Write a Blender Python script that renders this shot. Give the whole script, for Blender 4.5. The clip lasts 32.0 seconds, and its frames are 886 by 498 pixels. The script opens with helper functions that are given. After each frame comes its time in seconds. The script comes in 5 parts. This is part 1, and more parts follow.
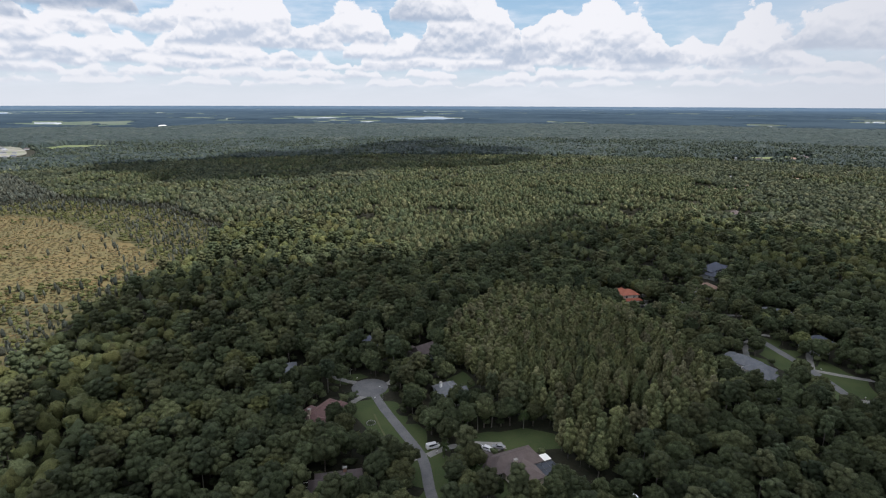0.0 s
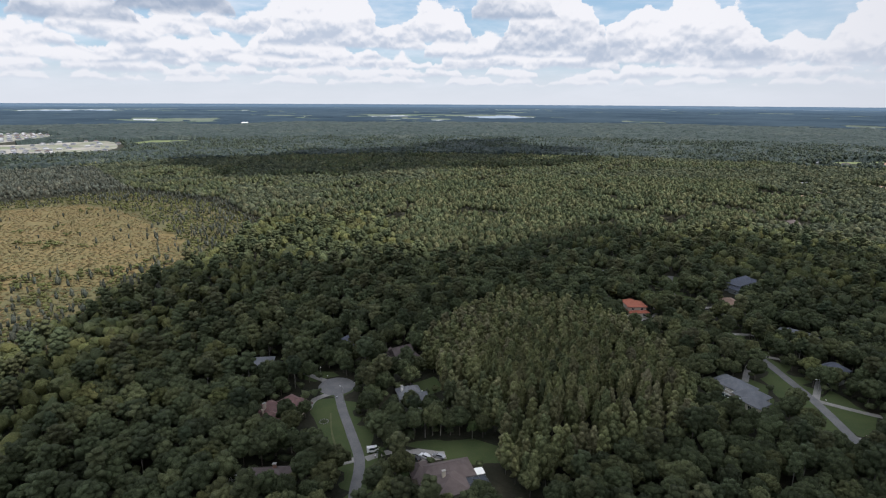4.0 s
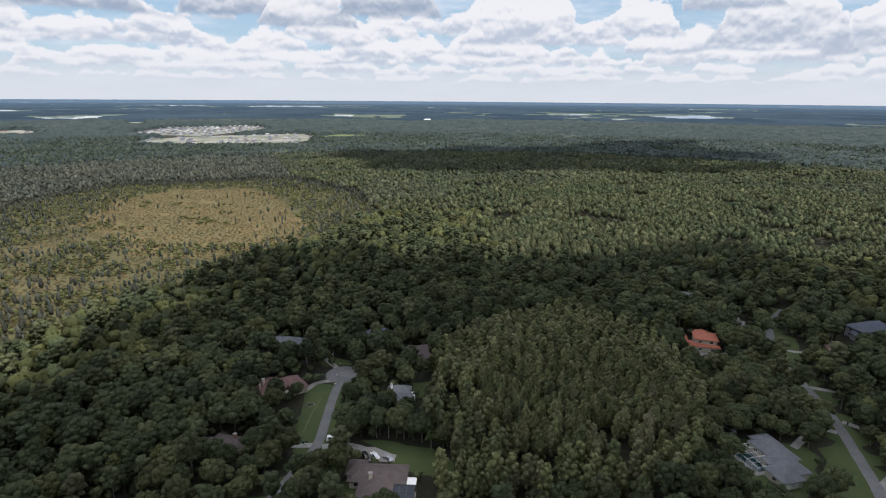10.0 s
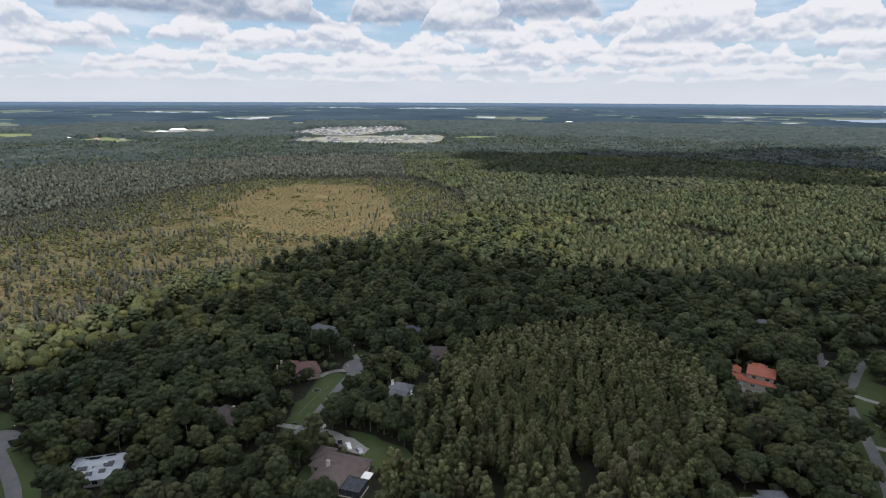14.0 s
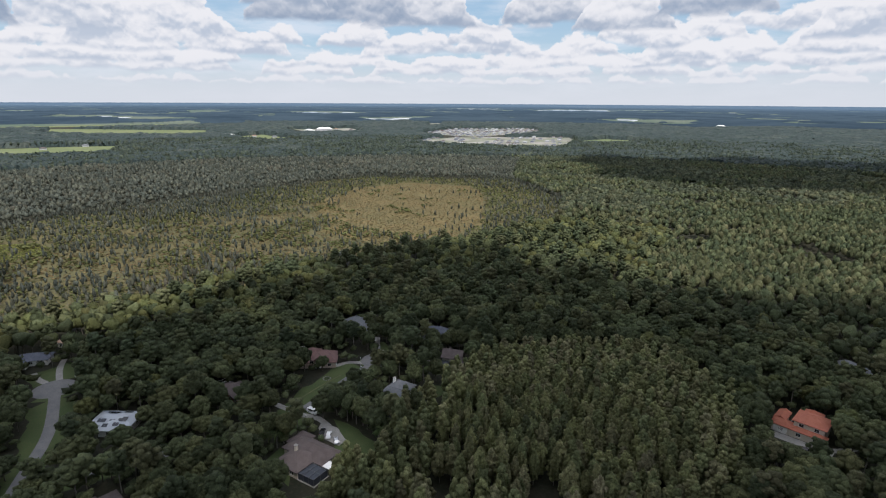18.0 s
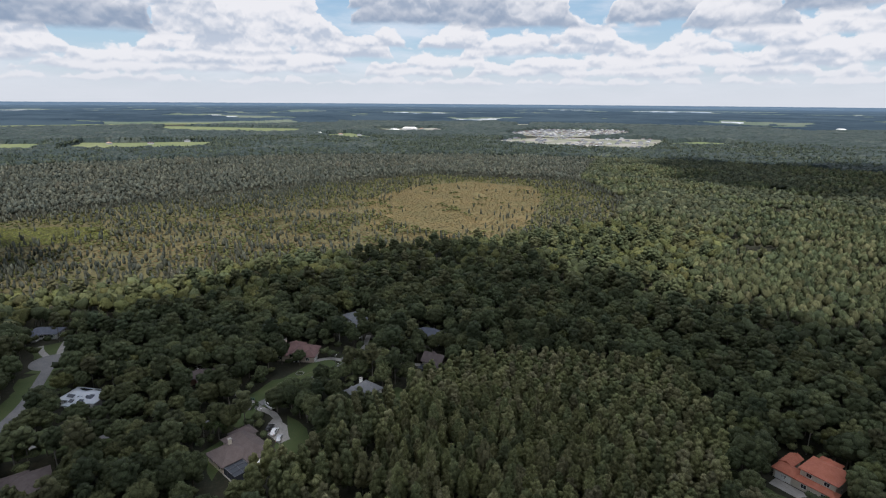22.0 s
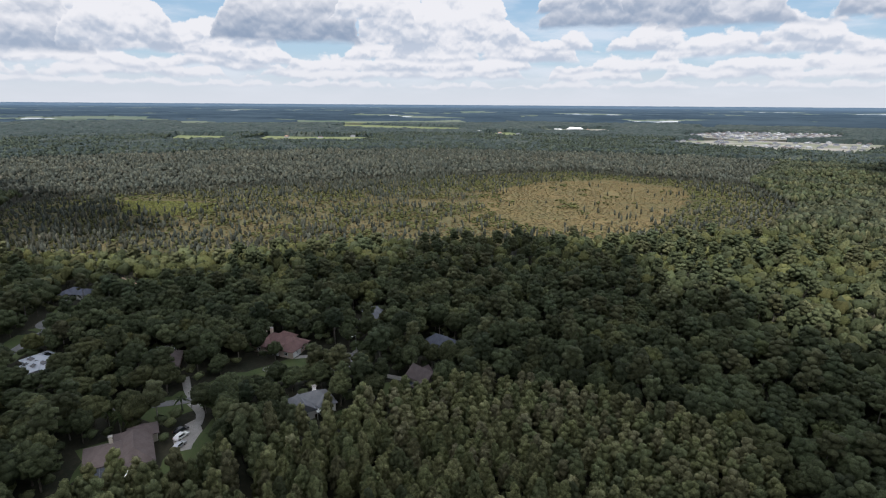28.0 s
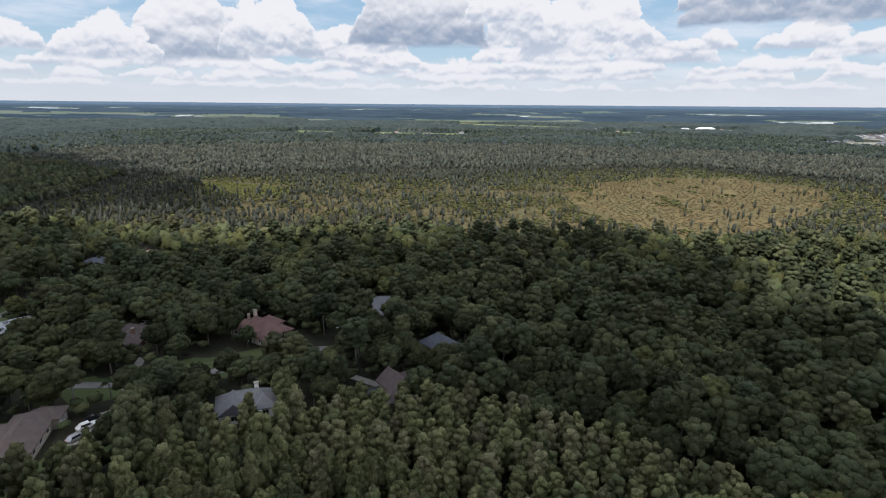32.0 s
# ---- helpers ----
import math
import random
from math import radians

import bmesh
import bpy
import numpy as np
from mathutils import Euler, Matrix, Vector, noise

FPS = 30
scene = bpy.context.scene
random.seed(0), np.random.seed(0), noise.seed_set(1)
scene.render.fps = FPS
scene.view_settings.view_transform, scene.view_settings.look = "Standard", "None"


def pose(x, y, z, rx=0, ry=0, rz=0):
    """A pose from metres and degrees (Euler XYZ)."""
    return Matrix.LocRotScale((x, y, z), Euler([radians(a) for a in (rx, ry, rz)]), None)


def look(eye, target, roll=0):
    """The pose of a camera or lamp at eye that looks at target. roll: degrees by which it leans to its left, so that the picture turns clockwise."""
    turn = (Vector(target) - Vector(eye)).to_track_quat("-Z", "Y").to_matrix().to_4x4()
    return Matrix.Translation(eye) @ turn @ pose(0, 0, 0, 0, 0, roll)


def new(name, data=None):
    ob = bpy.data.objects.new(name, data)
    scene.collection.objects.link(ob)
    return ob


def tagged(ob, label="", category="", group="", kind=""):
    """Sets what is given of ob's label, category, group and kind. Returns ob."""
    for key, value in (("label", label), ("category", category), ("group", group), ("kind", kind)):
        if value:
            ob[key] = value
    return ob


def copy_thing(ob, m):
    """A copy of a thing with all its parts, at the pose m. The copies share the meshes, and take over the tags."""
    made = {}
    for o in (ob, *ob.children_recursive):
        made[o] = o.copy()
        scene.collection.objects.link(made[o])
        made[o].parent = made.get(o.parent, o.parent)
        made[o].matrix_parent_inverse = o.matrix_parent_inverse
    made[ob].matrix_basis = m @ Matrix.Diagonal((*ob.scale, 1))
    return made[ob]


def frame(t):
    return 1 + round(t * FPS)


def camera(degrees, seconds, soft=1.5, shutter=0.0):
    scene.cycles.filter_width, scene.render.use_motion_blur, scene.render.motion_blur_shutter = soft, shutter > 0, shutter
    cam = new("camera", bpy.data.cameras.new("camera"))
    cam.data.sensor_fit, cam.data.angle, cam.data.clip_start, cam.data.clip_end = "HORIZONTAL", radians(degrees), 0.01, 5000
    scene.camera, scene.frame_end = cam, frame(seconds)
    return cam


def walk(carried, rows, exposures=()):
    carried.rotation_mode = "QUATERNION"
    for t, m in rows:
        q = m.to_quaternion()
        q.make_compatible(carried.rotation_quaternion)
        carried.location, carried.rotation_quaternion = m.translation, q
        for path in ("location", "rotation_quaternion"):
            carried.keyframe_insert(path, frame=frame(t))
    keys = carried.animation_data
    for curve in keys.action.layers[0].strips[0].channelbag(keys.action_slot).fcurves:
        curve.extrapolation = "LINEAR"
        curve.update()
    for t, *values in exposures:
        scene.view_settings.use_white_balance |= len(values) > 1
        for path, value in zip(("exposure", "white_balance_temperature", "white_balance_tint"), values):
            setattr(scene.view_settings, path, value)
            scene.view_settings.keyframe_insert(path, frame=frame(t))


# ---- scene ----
# camera: seconds, place, yaw, pitch, roll
cam = camera(77.01, 32.0, soft=1.15)
PATH = [
    (0.0, 0.00, 0.01, 120.01, -0.045, -14.683, -0.179),
    (0.5, 5.47, 0.31, 120.22, 1.277, -14.702, -0.185),
    (1.0, 10.90, 0.79, 120.44, 2.165, -14.721, -0.192),
    (1.5, 16.42, 1.37, 120.65, 2.856, -14.742, -0.200),
    (2.0, 21.73, 2.12, 120.86, 3.505, -14.763, -0.211),
    (2.5, 27.14, 2.91, 121.06, 4.441, -14.786, -0.226),
    (3.0, 32.87, 3.86, 121.27, 5.634, -14.812, -0.245),
    (3.5, 38.70, 4.88, 121.48, 6.752, -14.840, -0.269),
    (5.5, 61.91, 10.43, 122.29, 11.423, -14.980, -0.423),
    (6.0, 67.92, 12.14, 122.48, 13.260, -15.020, -0.465),
    (6.5, 73.84, 14.14, 122.65, 15.188, -15.060, -0.505),
    (7.0, 79.59, 16.28, 122.80, 17.011, -15.101, -0.538),
    (7.5, 85.39, 18.65, 122.94, 18.486, -15.119, -0.552),
    (8.0, 91.18, 21.09, 123.05, 19.900, -15.136, -0.554),
    (8.5, 96.75, 23.60, 123.14, 21.387, -15.150, -0.543),
    (9.0, 102.33, 26.26, 123.21, 22.958, -15.162, -0.521),
    (9.5, 107.71, 28.96, 123.27, 24.741, -15.171, -0.491),
    (10.0, 113.44, 32.05, 123.31, 26.642, -15.176, -0.455),
    (10.5, 119.00, 35.22, 123.35, 28.418, -15.177, -0.415),
    (11.0, 124.59, 38.63, 123.39, 30.254, -15.174, -0.376),
    (11.5, 132.81, 44.08, 123.43, 32.366, -15.167, -0.340),
    (12.0, 138.38, 47.71, 123.48, 33.676, -15.155, -0.309),
    (12.5, 143.89, 51.45, 123.54, 35.445, -15.139, -0.286),
    (13.0, 149.44, 55.61, 123.61, 37.563, -15.118, -0.270),
    (13.5, 154.72, 59.88, 123.68, 39.659, -15.095, -0.260),
    (14.0, 159.92, 64.35, 123.75, 41.739, -15.070, -0.256),
    (14.5, 164.98, 69.01, 123.80, 43.673, -15.046, -0.256),
    (15.0, 169.88, 73.99, 123.84, 45.622, -15.023, -0.259),
    (15.5, 174.47, 79.05, 123.86, 47.542, -15.002, -0.268),
    (17.5, 190.14, 101.21, 123.54, 54.346, -14.963, -0.312),
    (18.0, 193.41, 107.02, 123.32, 56.182, -14.962, -0.324),
    (18.5, 196.43, 113.19, 123.02, 58.073, -14.963, -0.337),
    (19.0, 199.18, 119.22, 122.64, 59.069, -14.966, -0.350),
    (19.5, 201.54, 125.33, 122.15, 60.100, -14.953, -0.360),
    (20.0, 203.28, 131.52, 121.56, 61.269, -14.939, -0.372),
    (20.5, 204.38, 137.82, 120.85, 62.438, -14.925, -0.384),
    (21.0, 204.85, 144.08, 120.03, 63.594, -14.910, -0.398),
    (21.5, 204.93, 150.49, 119.08, 64.696, -14.895, -0.411),
    (22.0, 204.58, 156.86, 118.02, 65.816, -14.879, -0.424),
    (22.5, 203.88, 163.25, 116.84, 67.007, -14.863, -0.436),
    (23.0, 202.80, 169.51, 115.54, 68.335, -14.847, -0.446),
    (23.5, 201.34, 176.02, 114.12, 69.779, -14.831, -0.453),
    (24.0, 199.36, 182.55, 112.59, 71.239, -14.815, -0.456),
    (24.5, 196.99, 189.11, 110.94, 72.688, -14.799, -0.456),
    (25.0, 194.24, 195.76, 109.19, 74.160, -14.784, -0.453),
    (25.5, 191.16, 202.39, 107.34, 75.626, -14.746, -0.444),
    (27.5, 176.19, 227.79, 99.19, 81.670, -14.586, -0.399),
    (28.0, 170.05, 235.95, 97.01, 83.743, -14.542, -0.391),
    (28.5, 165.40, 241.72, 94.81, 85.711, -14.496, -0.386),
    (29.0, 160.59, 247.20, 92.57, 87.682, -14.448, -0.384),
    (29.5, 155.66, 252.40, 90.31, 89.585, -14.436, -0.395),
    (30.0, 150.56, 257.46, 88.03, 91.155, -14.423, -0.407),
    (30.5, 145.41, 262.30, 85.73, 92.536, -14.409, -0.421),
    (31.0, 140.11, 267.01, 83.42, 93.699, -14.394, -0.436),
    (31.5, 134.78, 271.46, 81.10, 94.888, -14.378, -0.452),
    (32.0, 129.34, 275.86, 78.77, 96.035, -14.362, -0.468),
]
EXPOSURE = 0.08
walk(cam, [(t, pose(x, y, z, 90 + pitch, 0, yaw) @ pose(0, 0, 0, 0, 0, -roll)) for t, x, y, z, yaw, pitch, roll in PATH], [(0.0, EXPOSURE + 0.04, 6230, 13.9), (8.0, EXPOSURE, 6230, 13.9), (16.0, EXPOSURE - 0.07, 6230, 13.9), (24.0, EXPOSURE - 0.06, 6230, 13.9), (32.0, EXPOSURE - 0.03, 6230, 13.9)])


# ---- sky, sun ----
SUN_AZ, SUN_EL = -105.0, 56.0  # degrees from +y towards -x; height
sun_way = Vector((-math.sin(radians(SUN_AZ)) * math.cos(radians(SUN_EL)), math.cos(radians(SUN_AZ)) * math.cos(radians(SUN_EL)), math.sin(radians(SUN_EL))))
sun_data = bpy.data.lights.new("sun", "SUN")
sun_data.energy, sun_data.angle, sun_data.color = 4.6, radians(1.2), (1.0, 0.95, 0.86)
sun = new("sun", sun_data)
sun.matrix_world = look((0, 0, 0), -sun_way)


class Nodes:
    """A node tree, with short calls for adding nodes."""

    def __init__(self, tree):
        self.tree = tree
        tree.nodes.clear()

    def add(self, kind, ins=(), **settings):
        n = self.tree.nodes.new(kind)
        for k, v in settings.items():
            if k == "operation":
                n.operation = v
            elif k == "blend_type":
                n.blend_type = v
            elif k == "data_type":
                n.data_type = v
            elif k == "interpolation_type":
                n.interpolation_type = v
            elif k == "attribute_name":
                n.attribute_name = v
            elif k == "sky_type":
                n.sky_type = v
        for k, v in dict(ins).items():
            if isinstance(v, bpy.types.NodeSocket):
                self.tree.links.new(v, n.inputs[k])
            else:
                n.inputs[k].default_value = v
        return n

    def math(self, op, a, b=0.0, c=0.0):
        return self.add("ShaderNodeMath", {0: a, 1: b, 2: c}, operation=op).outputs[0]

    def vec(self, op, a, b=(0, 0, 0)):
        return self.add("ShaderNodeVectorMath", {0: a, 1: b}, operation=op)

    def step(self, v, lo, hi, to_lo=0.0, to_hi=1.0):
        return self.add("ShaderNodeMapRange", {0: v, 1: lo, 2: hi, 3: to_lo, 4: to_hi}, interpolation_type="SMOOTHSTEP").outputs[0]

    def noise(self, v, scale, detail=4.0, rough=0.55):
        return self.add("ShaderNodeTexNoise", {"Vector": v, "Scale": scale, "Detail": detail, "Roughness": rough}).outputs["Fac"]

    def mix(self, f, a, b, blend="MIX"):
        n = self.add("ShaderNodeMix", data_type="RGBA", blend_type=blend)
        for k, v in ((0, f), (6, a), (7, b)):
            if isinstance(v, bpy.types.NodeSocket):
                self.tree.links.new(v, n.inputs[k])
            else:
                n.inputs[k].default_value = v if k == 0 else (*v, 1.0) if len(v) == 3 else v
        return n.outputs[2]

    def ramp(self, f, stops):
        n = self.add("ShaderNodeValToRGB", {0: f})
        el = n.color_ramp.elements
        while len(el) < len(stops):
            el.new(0.5)
        for e, (p, c) in zip(el, stops):
            e.position, e.color = p, (*c, 1.0)
        return n.outputs[0]


# cumulus seen from the side: azimuth, base, half width, height (degrees), greyness of the shaded side; low and far ones first
HEAPS = [(-27.5, 2.9, 3.4, 4.6, .35), (-14.0, 3.3, 8.6, 5.6, .45), (-2.6, 4.5, 5.4, 6.0, .5), (119.6, 3.8, 5.2, 7.0, .75), (112.4, 4.4, 4.9, 5.4, .45), (126.0, 3.6, 4.4, 3.6, .3), (82.5, 4.6, 6.6, 6.4, .25),
         (135.0, 4.2, 5.0, 3.0, .3), (19.0, 4.8, 6.2, 5.6, .3), (8.5, 5.4, 4.0, 3.6, .3), (104.0, 5.0, 2.2, 2.2, .1), (88.0, 5.4, 4.5, 5.0, .35), (58.5, 6.6, 5.5, 4.5, .8), (98.6, 5.4, 7.0, 7.5, 1.0), (46.0, 6.9, 4.8, 4.8, .8), (39.5, 6.2, 4.6, 4.0, .7),
         (-36.0, 4.2, 7.0, 4.0, .6), (66.5, 6.9, 8.4, 6.0, .95), (32.0, 7.2, 5.2, 4.8, .85), (1.0, 7.4, 4.4, 4.0, .6), (71.0, 8.2, 4.0, 4.0, .8), (90.5, 7.6, 4.0, 4.0, .4)]
# rows of smaller heaps towards the horizon: base, width, height, share of the row covered, phase
ROWS = [(1.5, 3.6, 0.7, .62, 3.1), (2.2, 5.0, 1.15, .66, 17.7), (3.0, 6.5, 1.5, .64, 31.3), (3.9, 9.0, 2.0, .60, 47.9), (5.0, 10.0, 2.2, .44, 63.1), (6.5, 12.0, 2.4, .34, 80.7)]
world = bpy.data.worlds.new("sky")
scene.world = world
world.use_nodes = True
W = Nodes(world.node_tree)
way = W.add("ShaderNodeTexCoord").outputs["Generated"]
xyz = W.add("ShaderNodeSeparateXYZ", {0: way})
azim = W.math("MULTIPLY", W.math("ARCTAN2", W.math("MULTIPLY", xyz.outputs[0], -1.0), xyz.outputs[1]), 57.2958)
high = W.math("MULTIPLY", W.math("ARCSINE", xyz.outputs[2]), 57.2958)


def flat(x, y, z=0.0):
    return W.add("ShaderNodeCombineXYZ", {0: x, 1: y, 2: z}).outputs[0]


def heads(v, scale):
    """Round cauliflower heads: high in the middle of each cell."""
    n = W.tree.nodes.new("ShaderNodeTexVoronoi")
    n.feature, n.voronoi_dimensions = "SMOOTH_F1", "2D"
    n.inputs["Scale"].default_value, n.inputs["Smoothness"].default_value = scale, 0.3
    W.tree.links.new(v, n.inputs["Vector"])
    return W.math("SUBTRACT", 0.5, n.outputs["Distance"])


bend = W.noise(flat(azim, high), 0.9, 4.0, 0.6)
bend2 = W.noise(flat(W.math("ADD", azim, 37.0), high), 0.55, 4.0, 0.6)


def billow(lift):
    """Swelling of the cloud edges, in degrees."""
    v = flat(W.math("ADD", azim, W.math("MULTIPLY", bend, 1.3)), W.math("ADD", W.math("MULTIPLY", W.math("ADD", high, lift), 1.25), W.math("MULTIPLY", bend2, 1.1)))
    a, b, c = heads(v, 0.36), heads(v, 0.85), heads(v, 2.1)
    return W.math("ADD", W.math("ADD", W.math("MULTIPLY", a, 1.7), W.math("MULTIPLY", b, 0.70)), W.math("MULTIPLY", c, 0.30))


swell = W.math("ADD", billow(0.0), W.math("MULTIPLY", W.math("SUBTRACT", W.noise(flat(azim, high), 3.2, 5.0, 0.7), 0.5), 0.5))
patches = W.noise(flat(W.math("MULTIPLY", azim, 0.5), high), 0.42, 4.0, 0.55)
relief = W.math("ADD", W.math("MULTIPLY", W.math("SUBTRACT", billow(0.0), billow(0.40)), 0.62), W.math("MULTIPLY", W.math("SUBTRACT", patches, 0.5), 1.1))
wisps = W.noise(flat(W.math("MULTIPLY", azim, 0.35), high), 0.8, 5.0, 0.6)
ragged = W.math("MULTIPLY", W.math("SUBTRACT", wisps, 0.5), 0.9)


def heap(sky, top, base, size, grey, soft=0.30):
    """Lays one cloud over the sky: a billowing top, a flat base in its own shade."""
    rel = W.math("ADD", W.math("SUBTRACT", high, base), W.math("MULTIPLY", ragged, min(1.0, 0.3 + 0.15 * size)))
    k = min(1.15, 0.34 + 0.2 * size)
    inside_top = W.math("SUBTRACT", W.math("ADD", top, W.math("MULTIPLY", swell, k)), rel)
    mask = W.math("MULTIPLY", W.step(inside_top, 0.0, soft), W.step(rel, -0.12, 0.22 + 0.05 * size))
    lit = W.math("ADD", W.math("DIVIDE", rel, size), W.math("MULTIPLY", relief, 1.0 - 0.5 * grey))
    lit = W.step(lit, -0.12, 0.42 + 0.5 * grey)
    edge = W.step(inside_top, 0.05, 0.9, 0.35, 0.0)
    lit = W.math("MINIMUM", W.math("ADD", lit, edge), 1.0)
    shade = tuple(a + (b - a) * grey for a, b in zip((0.62, 0.68, 0.75), (0.30, 0.38, 0.49)))
    return W.mix(mask, sky, W.mix(lit, shade, (0.885, 0.885, 0.88)))


blue = W.ramp(W.math("DIVIDE", high, 60.0), [(0.0, (0.66, 0.77, 0.85)), (0.08, (0.50, 0.69, 0.82)), (0.17, (0.36, 0.58, 0.77)), (1.0, (0.20, 0.38, 0.70))])
nishita = W.add("ShaderNodeTexSky", sky_type="NISHITA")
nishita.sun_disc = False
nishita.sun_elevation, nishita.sun_rotation = radians(SUN_EL), radians(-SUN_AZ)
air = W.vec("SCALE", nishita.outputs[0])
air.inputs["Scale"].default_value = 0.1
clear = W.mix(0.3, blue, air.outputs[0])
# thin high veil of cloud in the gaps
sky = W.mix(W.step(W.noise(flat(W.math("MULTIPLY", azim, 0.12), W.math("MULTIPLY", high, 0.5)), 1.0, 5.0, 0.6), 0.38, 0.72, 0.0, 0.6), clear, (0.84, 0.88, 0.92))
for base, wide, tall, share, phase in ROWS:
    n = W.noise(flat(W.math("DIVIDE", azim, wide), phase, 0.0), 1.0, 2.5, 0.5)
    uneven = W.math("ADD", base, W.math("MULTIPLY", W.math("SUBTRACT", W.noise(flat(W.math("DIVIDE", azim, wide * 0.8), phase + 7.7, 0.0), 1.0, 2.0, 0.5), 0.5), 1.5 * tall))
    sky = heap(sky, W.step(n, 0.49 - 0.36 * share, 0.75 - 0.36 * share, -0.9 * tall, tall), uneven, tall, 0.28, 0.22 + 0.06 * tall)
for a, base, wide, tall, grey in HEAPS:
    x = W.math("DIVIDE", W.math("SUBTRACT", azim, a), wide)
    dome = W.math("SUBTRACT", 1.0, W.math("POWER", W.math("ABSOLUTE", x), 2.4))
    sky = heap(sky, W.math("MULTIPLY", W.math("MAXIMUM", dome, -2.0), tall), base, tall, grey)
# higher up the broken cumulus goes on overhead
deck = W.vec("DIVIDE", way, flat(W.math("ADD", xyz.outputs[2], 0.05), W.math("ADD", xyz.outputs[2], 0.05), 1.0)).outputs[0]
over = W.noise(deck, 1.9, 6.0, 0.58)
deck_cloud = W.mix(W.step(over, 0.48, 0.66), (0.885, 0.885, 0.88), (0.60, 0.66, 0.73))
overhead = W.mix(W.step(over, 0.40, 0.50), clear, deck_cloud)
sky = W.mix(W.step(high, 11.0, 16.0), sky, overhead)
hazy = W.step(high, 0.0, 4.4, 0.86, 0.0)
sky = W.mix(hazy, sky, (0.735, 0.765, 0.79))
# a grey veil to the north-east
sky = W.mix(W.step(azim, -40.0, -14.0, 0.6, 0.0), sky, (0.58, 0.61, 0.65))
# the sky brightens towards the high sun
lift = W.vec("SCALE", sky)
W.tree.links.new(W.step(high, 12.0, 55.0, 1.0, 1.42), lift.inputs["Scale"])
sky = lift.outputs[0]
W.add("ShaderNodeOutputWorld", {0: W.add("ShaderNodeBackground", {0: sky, 1: 0.95}).outputs[0]})


# ---- materials ----
def material(name):
    m = bpy.data.materials.new(name)
    m.use_nodes = True
    return m, Nodes(m.node_tree)


def finish(N, color, rough=0.8, bump=None, strength=0.3, distance=0.05, metal=0.0, spec=0.3, thin=0.0):
    ins = {"Base Color": color if isinstance(color, bpy.types.NodeSocket) else (*color, 1.0), "Roughness": rough, "Metallic": metal, "Specular IOR Level": spec}
    if bump is not None:
        ins["Normal"] = N.add("ShaderNodeBump", {"Height": bump, "Strength": strength, "Distance": distance}).outputs[0]
    s = N.add("ShaderNodeBsdfPrincipled", ins).outputs[0]
    if thin:
        t = N.add("ShaderNodeBsdfTranslucent", {0: ins["Base Color"]}).outputs[0]
        s = N.add("ShaderNodeMixShader", {0: thin, 1: s, 2: t}).outputs[0]
    N.add("ShaderNodeOutputMaterial", {0: s})


def place(N):
    return N.add("ShaderNodeNewGeometry").outputs["Position"]


def foliage(name, stops, thin=0.22, relief=0.9):
    """Leaves: a hue per tree (attribute or object random), a shade per leaf clump, drifts across the wood."""
    m, N = material(name)
    tint = N.add("ShaderNodeAttribute", attribute_name="tint").outputs["Fac"]
    own = N.add("ShaderNodeObjectInfo").outputs["Random"]
    pick = N.math("FRACT", N.math("ADD", tint, own))
    drift = N.noise(place(N), 0.011, 3.0)
    pick = N.math("ADD", N.math("MULTIPLY", pick, 0.62), N.math("MULTIPLY", N.math("SUBTRACT", drift, 0.32), 0.85))
    color = N.ramp(pick, stops)
    leaf = N.add("ShaderNodeNewGeometry").outputs["Random Per Island"]
    shade = N.step(leaf, 0.0, 1.0, 0.82, 1.20)
    whole = N.step(N.math("FRACT", N.math("MULTIPLY", N.math("ADD", tint, own), 7.31)), 0.0, 1.0, 0.74, 1.26)
    shade = N.math("MULTIPLY", shade, whole)
    fine = N.noise(place(N), 1.7, 4.0, 0.7)
    mott = N.step(fine, 0.3, 0.7, 0.72, 1.26)
    mott = N.math("MULTIPLY", mott, N.step(N.noise(place(N), 4.6, 2.0, 0.6), 0.32, 0.68, 0.72, 1.28))
    v = N.vec("SCALE", color)
    N.tree.links.new(N.math("MULTIPLY", shade, mott), v.inputs["Scale"])
    finish(N, v.outputs[0], 0.62, N.math("ADD", fine, N.math("MULTIPLY", N.noise(place(N), 4.6, 2.0, 0.6), 0.5)), 0.75, relief, spec=0.08, thin=thin)
    return m


def rough_surface(name, a, b, c, scale, fine, rough=0.9, bump=0.4, depth=0.03, spec=0.2):
    """Three tones mixed by coarse and fine noise at their real size, with relief."""
    m, N = material(name)
    p = place(N)
    n1, n2 = N.noise(p, scale, 5.0, 0.6), N.noise(p, fine, 4.0, 0.65)
    col = N.mix(N.step(n1, 0.35, 0.65), a, b)
    col = N.mix(N.step(n2, 0.45, 0.75), col, c)
    finish(N, col, rough, N.math("ADD", n2, N.math("MULTIPLY", n1, 0.5)), bump, depth, spec=spec)
    return m


